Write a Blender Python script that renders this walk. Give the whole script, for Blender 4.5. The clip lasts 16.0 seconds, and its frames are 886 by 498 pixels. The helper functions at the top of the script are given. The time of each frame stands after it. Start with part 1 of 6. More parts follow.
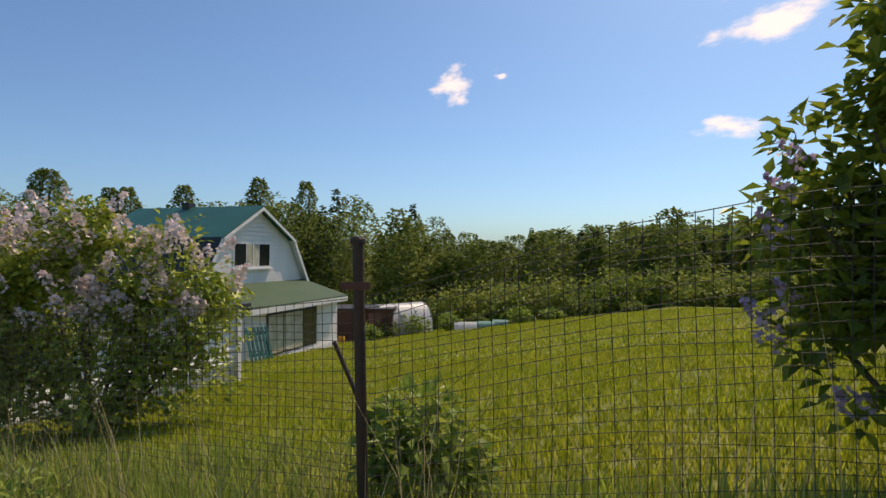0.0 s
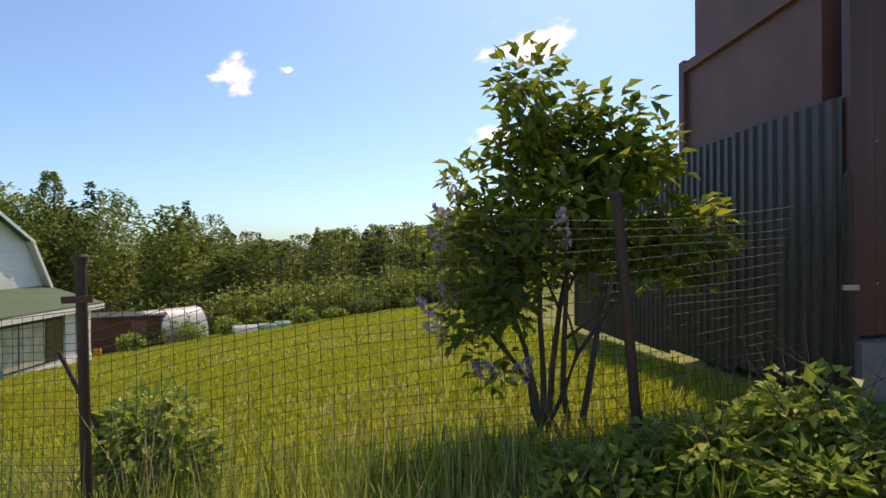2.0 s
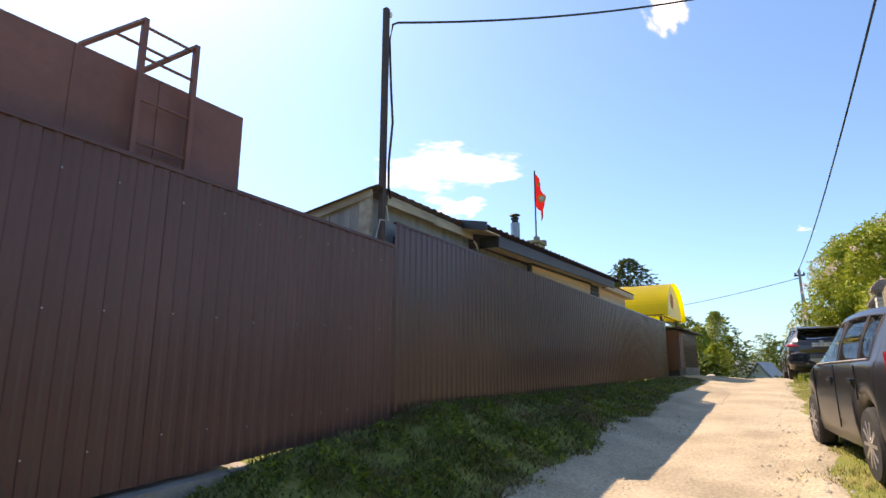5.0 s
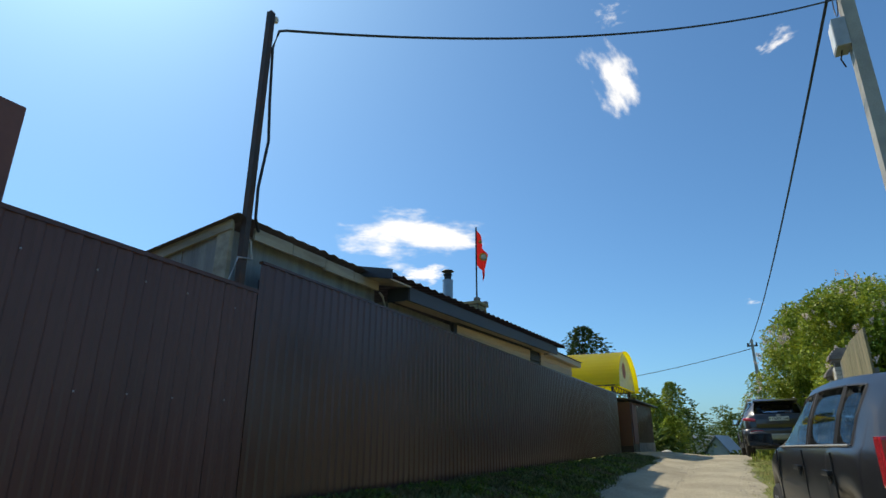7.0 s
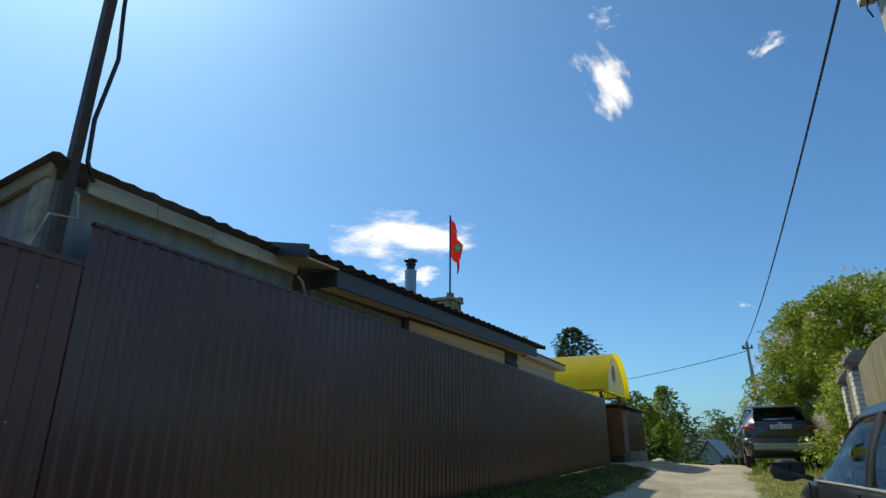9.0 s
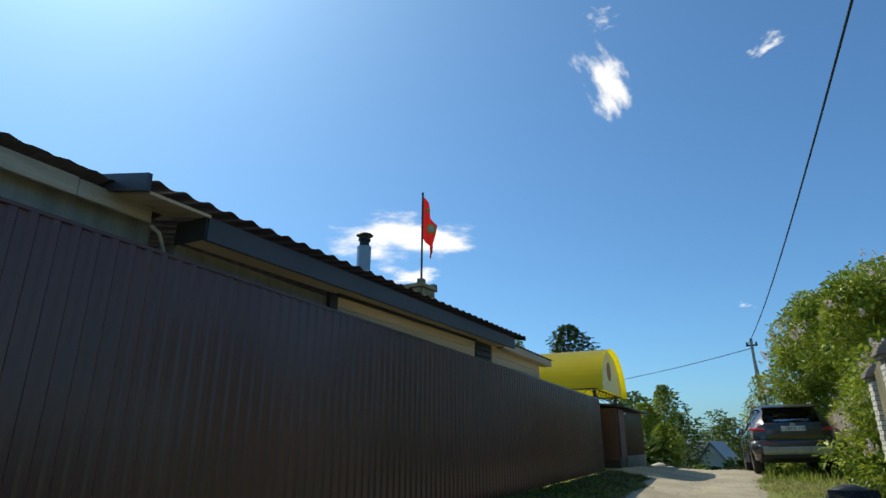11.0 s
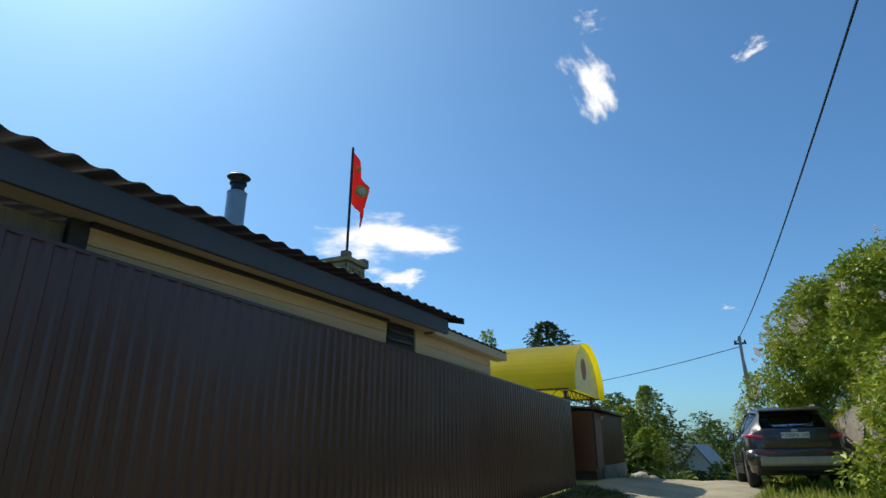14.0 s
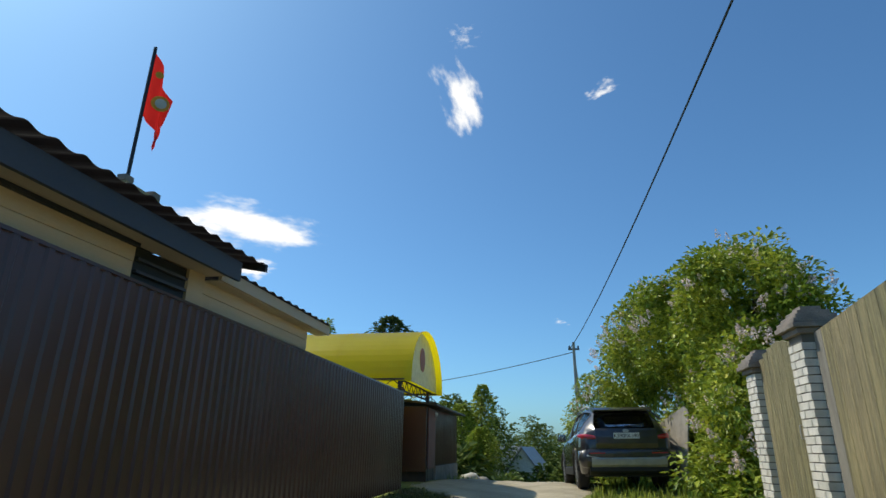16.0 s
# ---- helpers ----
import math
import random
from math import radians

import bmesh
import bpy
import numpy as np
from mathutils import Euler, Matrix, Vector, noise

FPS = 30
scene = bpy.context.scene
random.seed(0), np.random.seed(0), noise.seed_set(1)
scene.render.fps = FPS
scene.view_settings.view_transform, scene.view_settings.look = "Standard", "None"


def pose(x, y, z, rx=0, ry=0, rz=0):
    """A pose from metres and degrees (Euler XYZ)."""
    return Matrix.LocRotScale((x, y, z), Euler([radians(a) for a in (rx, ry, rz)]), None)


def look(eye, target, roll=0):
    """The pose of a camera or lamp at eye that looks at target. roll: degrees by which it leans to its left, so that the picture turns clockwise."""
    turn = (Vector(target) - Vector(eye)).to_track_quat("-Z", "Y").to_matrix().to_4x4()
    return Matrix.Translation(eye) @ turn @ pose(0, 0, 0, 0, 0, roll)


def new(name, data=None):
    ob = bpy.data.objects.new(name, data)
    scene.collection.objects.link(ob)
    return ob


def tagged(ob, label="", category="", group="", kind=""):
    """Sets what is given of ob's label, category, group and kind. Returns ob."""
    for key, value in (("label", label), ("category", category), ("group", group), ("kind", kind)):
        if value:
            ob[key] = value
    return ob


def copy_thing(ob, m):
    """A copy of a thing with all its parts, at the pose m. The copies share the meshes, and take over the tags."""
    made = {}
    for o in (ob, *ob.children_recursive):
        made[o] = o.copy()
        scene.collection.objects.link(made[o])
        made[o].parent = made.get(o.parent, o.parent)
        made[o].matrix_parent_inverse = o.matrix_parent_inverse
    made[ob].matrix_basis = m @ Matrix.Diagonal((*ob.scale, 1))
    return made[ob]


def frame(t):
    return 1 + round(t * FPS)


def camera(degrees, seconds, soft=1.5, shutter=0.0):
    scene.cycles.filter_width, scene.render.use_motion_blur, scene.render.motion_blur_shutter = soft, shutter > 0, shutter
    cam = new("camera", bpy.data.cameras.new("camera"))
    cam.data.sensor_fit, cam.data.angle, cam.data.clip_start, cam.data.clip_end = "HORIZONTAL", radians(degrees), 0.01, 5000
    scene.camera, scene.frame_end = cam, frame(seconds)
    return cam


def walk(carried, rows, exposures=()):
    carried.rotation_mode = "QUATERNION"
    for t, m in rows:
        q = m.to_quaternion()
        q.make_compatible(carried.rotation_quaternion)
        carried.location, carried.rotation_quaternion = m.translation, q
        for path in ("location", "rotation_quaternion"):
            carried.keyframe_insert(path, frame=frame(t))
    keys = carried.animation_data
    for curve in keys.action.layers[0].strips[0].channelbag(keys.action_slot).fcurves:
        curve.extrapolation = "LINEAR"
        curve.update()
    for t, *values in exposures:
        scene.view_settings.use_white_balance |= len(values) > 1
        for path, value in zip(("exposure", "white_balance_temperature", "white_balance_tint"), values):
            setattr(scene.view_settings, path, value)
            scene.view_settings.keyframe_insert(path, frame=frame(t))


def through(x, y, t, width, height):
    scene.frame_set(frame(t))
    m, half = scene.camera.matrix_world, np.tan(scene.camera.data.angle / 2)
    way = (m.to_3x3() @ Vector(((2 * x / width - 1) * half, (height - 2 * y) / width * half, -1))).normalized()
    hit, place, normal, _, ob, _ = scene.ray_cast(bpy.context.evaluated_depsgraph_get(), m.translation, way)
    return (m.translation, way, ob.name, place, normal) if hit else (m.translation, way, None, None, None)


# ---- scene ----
cam = camera(75.2, 16.0)
METRES, EYE, TILT, LEAN, TURN = 11.2, 1.5, 0.0, 0.0, 18.4
ROWS = [
    (0.0, 0.0, 0.0, 0.0, -0.0, 0.38, -0.33),
    (0.5, 0.0047, -0.0153, 0.0014, 0.31, 0.22, -0.21),
    (1.0, 0.0158, -0.0311, 0.003, 0.27, 0.26, 0.1),
    (1.5, 0.0207, -0.0417, 0.0028, -5.27, 0.16, 0.07),
    (2.0, 0.0252, -0.0609, 0.0072, -20.79, 0.26, 0.13),
    (2.5, 0.0324, -0.0801, 0.0088, -36.86, 0.35, 0.35),
    (3.0, 0.0417, -0.0897, 0.0114, -51.33, 0.07, 0.06),
    (3.5, 0.0597, -0.0963, 0.0167, -63.3, 0.04, -0.04),
    (4.0, 0.0812, -0.1127, 0.0206, -71.67, 1.59, 0.07),
    (4.5, 0.1026, -0.1269, 0.0267, -74.94, 5.71, -0.16),
    (5.0, 0.1316, -0.1344, 0.0338, -77.09, 11.78, -0.06),
    (7.5, 0.2841, -0.181, 0.0472, -81.21, 18.59, -0.25),
    (8.0, 0.3178, -0.1841, 0.0547, -81.55, 18.62, -0.3),
    (8.5, 0.3531, -0.1936, 0.0601, -81.76, 18.69, -0.14),
    (9.0, 0.3884, -0.198, 0.0605, -81.8, 18.67, -0.19),
    (11.5, 0.5679, -0.237, 0.0712, -81.73, 18.83, 0.03),
    (12.0, 0.6039, -0.2429, 0.0755, -81.75, 18.82, -0.04),
    (12.5, 0.6399, -0.254, 0.078, -81.79, 18.89, 0.08),
    (13.0, 0.6738, -0.2585, 0.0792, -81.71, 18.94, 0.01),
    (13.5, 0.7082, -0.2663, 0.0815, -81.84, 18.94, 0.02),
    (14.0, 0.743, -0.2805, 0.0823, -83.08, 18.98, 0.13),
    (14.5, 0.7802, -0.289, 0.0806, -87.84, 18.99, -0.24),
    (15.0, 0.8181, -0.2949, 0.0772, -92.98, 19.09, -0.41),
    (15.5, 0.8607, -0.2996, 0.0763, -95.21, 19.04, -0.42),
    (16.0, 0.9002, -0.3056, 0.0762, -98.41, 19.11, -0.58),
]
EXPOSURES = [(0, -0.08, 7700, 27), (1.5, 0.0, 7900, 28), (2.2, 0.7, 8200, 30), (2.8, 1.9, 8200, 32), (3.5, 2.05, 8200, 34), (4.2, 1.75, 8300, 35), (5.0, 1.02, 8200, 30), (6.2, 0.25, 7200, 16), (7.5, 0.0, 6550, 9), (16, 0.02, 6550, 9)]
walk(cam, [(t, pose(0, 0, EYE, TILT, LEAN, TURN) @ pose(METRES * x, METRES * y, METRES * z, 90 + pitch, roll, yaw)) for t, x, y, z, yaw, pitch, roll in ROWS], EXPOSURES)

# ---- daylight ----
SUN = Vector((0.25, 0.70, 1.0)).normalized()
world = bpy.data.worlds.new("world")
scene.world = world
world.use_nodes = True
wn, wl = world.node_tree.nodes, world.node_tree.links
sky = wn.new("ShaderNodeTexSky")
sky.sky_type = "NISHITA"
sky.sun_disc = False
sky.sun_elevation = math.asin(SUN.z)
sky.sun_rotation = math.atan2(SUN.x, SUN.y)
sky.altitude = 100.0
sky.air_density, sky.dust_density, sky.ozone_density = 0.9, 1.3, 4.5
clear = wn.new("ShaderNodeMix")
clear.data_type, clear.blend_type = "RGBA", "MULTIPLY"
clear.inputs[0].default_value, clear.inputs[7].default_value = 1.0, (0.645, 1.0, 1.14, 1)
wl.new(sky.outputs[0], clear.inputs[6])
wl.new(clear.outputs[2], wn["Background"].inputs[0])
wn["Background"].inputs[1].default_value = 0.13
sun = new("sun", bpy.data.lights.new("sun", "SUN"))
sun.data.energy, sun.data.angle, sun.data.color = 3.5, radians(0.55), (1.0, 0.91, 0.74)
sun.matrix_world = look(SUN * 50, (0, 0, 0))


# ---- small helpers ----
def lerp(a, b, t):
    return a + (b - a) * t


def smooth(a, b, t):
    t = min(1.0, max(0.0, (t - a) / (b - a)))
    return t * t * (3 - 2 * t)


def knots(x, table):
    if x <= table[0][0]:
        return table[0][1]
    for (x0, z0), (x1, z1) in zip(table, table[1:]):
        if x <= x1:
            return lerp(z0, z1, (x - x0) / (x1 - x0))
    return table[-1][1]


def finish(bm, name):
    me = bpy.data.meshes.new(name)
    bmesh.ops.recalc_face_normals(bm, faces=bm.faces)
    bm.to_mesh(me)
    bm.free()
    return me


def part(name, bm, material, parent=None, label="", m=None, smooth_shade=False):
    """One bmesh (or mesh) as one mesh object, under a thing or a part."""
    me = finish(bm, name) if isinstance(bm, bmesh.types.BMesh) else bm
    if material and not me.materials:
        me.materials.append(material)
    if smooth_shade:
        me.shade_smooth()
    ob = new(name, me)
    if m is not None:
        ob.matrix_basis = m
    if parent is not None:
        ob.parent = parent
    return tagged(ob, label)


def thing(name, label, category, group="", kind="", m=None):
    ob = new(name)
    ob.empty_display_size = 0.1
    if m is not None:
        ob.matrix_basis = m
    return tagged(ob, label, category, group, kind)


def box(x0, x1, y0, y1, z0, z1, bevel=0.0, bm=None):
    own = bmesh.new()
    bmesh.ops.create_cube(own, size=1.0, matrix=Matrix.Translation(((x0 + x1) / 2, (y0 + y1) / 2, (z0 + z1) / 2)) @ Matrix.Diagonal((x1 - x0, y1 - y0, z1 - z0, 1)))
    if bevel:
        bmesh.ops.bevel(own, geom=own.edges[:], offset=bevel, segments=2, affect="EDGES", profile=0.7)
    return own if bm is None else merge(bm, own)


def merge(bm, other):
    me = bpy.data.meshes.new("tmp")
    other.to_mesh(me)
    other.free()
    bm.from_mesh(me)
    bpy.data.meshes.remove(me)
    return bm


def tube(points, radius, sides=8, closed=False, bm=None, taper=None):
    """A round bar along a line of points."""
    bm = bm or bmesh.new()
    pts = [Vector(p) for p in points]
    rings = []
    for i, p in enumerate(pts):
        a, b = pts[max(i - 1, 0)], pts[min(i + 1, len(pts) - 1)]
        d = (b - a).normalized()
        u = d.cross(Vector((0, 0, 1)) if abs(d.z) < 0.9 else Vector((1, 0, 0))).normalized()
        v = d.cross(u)
        r = radius if taper is None else lerp(radius, taper, i / max(1, len(pts) - 1))
        rings.append([bm.verts.new(p + (u * math.cos(k * math.tau / sides) + v * math.sin(k * math.tau / sides)) * r) for k in range(sides)])
    for r0, r1 in zip(rings, rings[1:]):
        for k in range(sides):
            bm.faces.new((r0[k], r0[(k + 1) % sides], r1[(k + 1) % sides], r1[k]))
    bm.faces.new(rings[0][::-1])
    bm.faces.new(rings[-1])
    return bm


def lathe(profile, sides=24, bm=None, axis="z"):
    """A turned shape from (radius, height) pairs."""
    bm = bm or bmesh.new()
    rings = []
    for r, h in profile:
        ring = []
        for k in range(sides):
            c, s = math.cos(k * math.tau / sides) * r, math.sin(k * math.tau / sides) * r
            ring.append(bm.verts.new((c, s, h) if axis == "z" else (c, h, s)))
        rings.append(ring)
    for r0, r1 in zip(rings, rings[1:]):
        for k in range(sides):
            bm.faces.new((r0[k], r0[(k + 1) % sides], r1[(k + 1) % sides], r1[k]))
    bm.faces.new(rings[0][::-1])
    bm.faces.new(rings[-1])
    return bm


def extrude_outline(outline, y0, y1, bevel=0.0):
    """A plate with its outline in x and z, from y0 to y1."""
    bm = bmesh.new()
    a = [bm.verts.new((x, y0, z)) for x, z in outline]
    b = [bm.verts.new((x, y1, z)) for x, z in outline]
    bm.faces.new(a)
    bm.faces.new(b[::-1])
    n = len(outline)
    for i in range(n):
        bm.faces.new((a[i], b[i], b[(i + 1) % n], a[(i + 1) % n]))
    if bevel:
        bmesh.ops.bevel(bm, geom=bm.edges[:], offset=bevel, segments=2, affect="EDGES", profile=0.7)
    return bm


def raw_mesh(name, verts, faces):
    me = bpy.data.meshes.new(name)
    me.from_pydata(verts, [], faces)
    me.update()
    return me


# ---- materials ----
def material(name, base, rough=0.6, metal=0.0, second=None, scale=6.0, detail=5.0, stretch=(1, 1, 1), bump=0.2, bump_scale=60.0, spec=0.5, per=None, tint=0.0, mottled=0.0, coat=0.0, through=0.0):
    """A surface with a base colour, blotches of a second one, grain and fine relief."""
    m = bpy.data.materials.new(name)
    m.use_nodes = True
    n, l = m.node_tree.nodes, m.node_tree.links
    b = n["Principled BSDF"]
    b.inputs["Roughness"].default_value = rough
    b.inputs["Metallic"].default_value = metal
    b.inputs["Specular IOR Level"].default_value = spec
    b.inputs["Coat Weight"].default_value = coat
    b.inputs["Coat Roughness"].default_value = 0.05
    co = n.new("ShaderNodeTexCoord")
    mp = n.new("ShaderNodeMapping")
    mp.inputs["Scale"].default_value = stretch
    l.new(co.outputs["Object"], mp.inputs[0])
    big = n.new("ShaderNodeTexNoise")
    big.inputs["Scale"].default_value, big.inputs["Detail"].default_value = scale, detail
    l.new(mp.outputs[0], big.inputs["Vector"])
    fine = n.new("ShaderNodeTexNoise")
    fine.inputs["Scale"].default_value, fine.inputs["Detail"].default_value = bump_scale, 4.0
    l.new(mp.outputs[0], fine.inputs["Vector"])
    ramp = n.new("ShaderNodeValToRGB")
    ramp.color_ramp.elements[0].position, ramp.color_ramp.elements[1].position = 0.35, 0.68
    ramp.color_ramp.elements[0].color = (*base, 1)
    ramp.color_ramp.elements[1].color = (*(second or [c * 0.8 for c in base]), 1)
    l.new(big.outputs[0], ramp.inputs[0])
    out = ramp.outputs[0]
    mul = n.new("ShaderNodeMix")
    mul.data_type, mul.blend_type = "RGBA", "MULTIPLY"
    mul.inputs[0].default_value = 1.0
    rng = n.new("ShaderNodeMapRange")
    rng.inputs["To Min"].default_value, rng.inputs["To Max"].default_value = 1.0 - mottled, 1.0 + mottled
    l.new(fine.outputs[0], rng.inputs[0])
    l.new(out, mul.inputs[6])
    l.new(rng.outputs[0], mul.inputs[7])
    out = mul.outputs[2]
    if per:
        src = n.new("ShaderNodeObjectInfo") if per == "object" else n.new("ShaderNodeNewGeometry")
        hs = n.new("ShaderNodeHueSaturation")
        r2 = n.new("ShaderNodeMapRange")
        r2.inputs["To Min"].default_value, r2.inputs["To Max"].default_value = 1.0 - tint, 1.0 + tint
        rand = src.outputs["Random" if per == "object" else "Random Per Island"]
        l.new(rand, r2.inputs[0])
        l.new(r2.outputs[0], hs.inputs["Value"])
        r3 = n.new("ShaderNodeMapRange")
        r3.inputs["To Min"].default_value, r3.inputs["To Max"].default_value = 0.5 + tint * 0.06, 0.5 - tint * 0.06
        l.new(rand, r3.inputs[0])
        l.new(r3.outputs[0], hs.inputs["Hue"])
        l.new(out, hs.inputs["Color"])
        out = hs.outputs[0]
    l.new(out, b.inputs["Base Color"])
    if bump:
        bp = n.new("ShaderNodeBump")
        bp.inputs["Strength"].default_value, bp.inputs["Distance"].default_value = bump, 0.02
        l.new(fine.outputs[0], bp.inputs["Height"])
        l.new(bp.outputs[0], b.inputs["Normal"])
    if through:
        tr = n.new("ShaderNodeBsdfTranslucent")
        l.new(out, tr.inputs[0])
        mix = n.new("ShaderNodeMixShader")
        mix.inputs[0].default_value = through
        l.new(b.outputs[0], mix.inputs[1])
        l.new(tr.outputs[0], mix.inputs[2])
        l.new(mix.outputs[0], n["Material Output"].inputs[0])
    return m


def glass(name, tint=(1, 1, 1), clear=0.6, rough=0.02):
    m = bpy.data.materials.new(name)
    m.use_nodes = True
    n, l = m.node_tree.nodes, m.node_tree.links
    n.remove(n["Principled BSDF"])
    t = n.new("ShaderNodeBsdfTransparent")
    t.inputs[0].default_value = (*[c * clear for c in tint], 1)
    g = n.new("ShaderNodeBsdfGlossy")
    g.inputs["Roughness"].default_value = rough
    f = n.new("ShaderNodeFresnel")
    f.inputs[0].default_value = 1.5
    mix = n.new("ShaderNodeMixShader")
    l.new(f.outputs[0], mix.inputs[0])
    l.new(t.outputs[0], mix.inputs[1])
    l.new(g.outputs[0], mix.inputs[2])
    l.new(mix.outputs[0], n["Material Output"].inputs[0])
    return m


M_BROWN = material("brown_coated_steel", (0.098, 0.039, 0.028), 0.28, 0.0, (0.073, 0.029, 0.02), 1.2, stretch=(1, 1, 0.4), bump=0.05, bump_scale=9, mottled=0.08, spec=0.5, coat=0.08)
M_BROWN_MATT = material("brown_matt_steel", (0.122, 0.054, 0.042), 0.36, 0.0, (0.096, 0.041, 0.031), 1.4, stretch=(1, 1, 0.4), bump=0.05, bump_scale=9, mottled=0.1, spec=0.4)
M_BROWN_SIDE = material("brown_coated_steel_back", (0.055, 0.04, 0.035), 0.4, 0.2, (0.038, 0.027, 0.024), 3.0, bump=0.04, bump_scale=9, mottled=0.1)
M_BOX = material("brown_painted_iron", (0.22, 0.088, 0.068), 0.6, 0.0, (0.165, 0.066, 0.05), 2.5, bump=0.08, bump_scale=25, mottled=0.15)
M_SCREW = material("zinc_screw", (0.55, 0.52, 0.5), 0.35, 0.6, bump=0)
M_CONCRETE = material("old_concrete", (0.34, 0.31, 0.26), 0.9, 0, (0.22, 0.2, 0.17), 4, bump=0.5, bump_scale=40, mottled=0.25)
M_ROAD = material("dry_dirt_road", (0.47, 0.41, 0.29), 0.95, 0, (0.31, 0.27, 0.185), 1.1, 12, bump=1.0, bump_scale=30, mottled=0.55)
M_EARTH = material("grassed_earth", (0.15, 0.185, 0.025), 0.95, 0, (0.21, 0.205, 0.045), 1.6, 8, bump=0.6, bump_scale=30, mottled=0.45)
M_LAWN = material("lawn_blades", (0.31, 0.375, 0.022), 0.6, 0, (0.39, 0.40, 0.04), 0.35, bump=0, per="island", tint=0.35, spec=0.2, through=0.45)
M_GRASS = material("tall_grass_blades", (0.26, 0.35, 0.045), 0.55, 0, (0.36, 0.39, 0.09), 0.8, bump=0, per="island", tint=0.4, spec=0.25, through=0.5)
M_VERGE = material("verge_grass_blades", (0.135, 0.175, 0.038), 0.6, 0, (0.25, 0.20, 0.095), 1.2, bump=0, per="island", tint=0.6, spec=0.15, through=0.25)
M_DRYGRASS = material("dry_roadside_blades", (0.24, 0.29, 0.07), 0.6, 0, (0.38, 0.34, 0.15), 1.2, bump=0, per="island", tint=0.6, spec=0.2, through=0.3)
M_STRAW = material("dry_straw", (0.42, 0.34, 0.16), 0.7, 0, (0.5, 0.42, 0.22), 3, bump=0, per="island", tint=0.3, through=0.3)
M_LEAF = material("lilac_leaf", (0.15, 0.22, 0.024), 0.42, 0, (0.24, 0.30, 0.036), 1.5, bump=0, per="island", tint=0.4, spec=0.4, through=0.42)
# Lilac leaf lightened: the sun on these bushes is put into the colour.
M_HEDGE = material("sunlit_hedge_leaf", (0.25, 0.34, 0.04), 0.45, 0, (0.38, 0.43, 0.06), 0.9, bump=0, per="island", tint=0.45, spec=0.35, through=0.22)
M_LEAF2 = material("weed_leaf", (0.21, 0.32, 0.045), 0.5, 0, (0.29, 0.37, 0.065), 2, bump=0, per="island", tint=0.35, spec=0.3, through=0.4)
M_FOREST = material("forest_leaf", (0.145, 0.205, 0.04), 0.6, 0, (0.26, 0.31, 0.062), 0.15, bump=0, per="island", tint=0.45, spec=0.2, through=0.25)
M_SCRUB = material("scrub_leaf", (0.20, 0.275, 0.045), 0.6, 0, (0.30, 0.34, 0.07), 0.25, bump=0, per="island", tint=0.4, spec=0.2, through=0.3)
M_FIR = material("fir_needles", (0.06, 0.10, 0.03), 0.7, 0, (0.09, 0.13, 0.04), 0.4, bump=0, per="island", tint=0.4, spec=0.2, through=0.2)
M_BLOOM = material("lilac_bloom", (0.50, 0.36, 0.52), 0.7, 0, (0.62, 0.50, 0.56), 3, bump=0, per="island", tint=0.3, spec=0.2, through=0.3)
M_BLOOM_OLD = material("faded_lilac_bloom", (0.86, 0.73, 0.72), 0.7, 0, (0.74, 0.61, 0.55), 3, bump=0, per="island", tint=0.3, spec=0.2, through=0.3)
M_BARK = material("grey_bark", (0.13, 0.10, 0.075), 0.9, 0, (0.08, 0.06, 0.045), 9, bump=0.6, bump_scale=40, mottled=0.3)
M_POST = material("rusty_iron_post", (0.055, 0.042, 0.036), 0.6, 0.3, (0.09, 0.045, 0.028), 7, bump=0.2, bump_scale=50, mottled=0.3)
M_WIRE = material("coated_wire", (0.05, 0.05, 0.035), 0.8, 0.0, bump=0)
M_SIDING = material("white_vinyl_siding", (0.78, 0.77, 0.74), 0.5, 0, (0.7, 0.69, 0.66), 1.2, bump=0.05, mottled=0.05)
M_GREENROOF = material("green_sheet_roof", (0.012, 0.13, 0.095), 0.45, 0.1, (0.01, 0.1, 0.075), 0.6, bump=0.05, mottled=0.1)
M_MOSSROOF = material("moss_green_roof", (0.03, 0.085, 0.032), 0.8, 0, (0.05, 0.09, 0.04), 1.3, bump=0.2, mottled=0.2)
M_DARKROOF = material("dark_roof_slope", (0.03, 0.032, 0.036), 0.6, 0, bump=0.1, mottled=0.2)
M_WHITE = material("white_painted_trim", (0.8, 0.79, 0.76), 0.5, 0, bump=0.05, mottled=0.06)
M_GLASSDARK = material("dark_window_pane", (0.02, 0.025, 0.03), 0.05, 0, bump=0, spec=0.8)
M_CURTAIN = material("pale_curtain", (0.55, 0.53, 0.42), 0.9, 0, (0.36, 0.34, 0.2), 2, bump=0.1)
M_FASCIA = material("grey_steel_fascia", (0.062, 0.062, 0.07), 0.5, 0.1, (0.05, 0.05, 0.057), 1.5, bump=0.05, mottled=0.1)
M_TILE = material("dark_brown_metal_tile", (0.045, 0.035, 0.032), 0.5, 0.1, (0.06, 0.045, 0.038), 2, bump=0.1, mottled=0.25)
M_SOFFIT = material("cream_soffit_board", (0.57, 0.46, 0.33), 0.6, 0, (0.50, 0.40, 0.28), 1.5, stretch=(0.3, 4, 4), bump=0.1, mottled=0.1)
M_CLAP = material("cream_clapboard", (0.64, 0.48, 0.30), 0.65, 0, (0.54, 0.40, 0.24), 1.2, stretch=(0.4, 3, 6), bump=0.12, mottled=0.12)
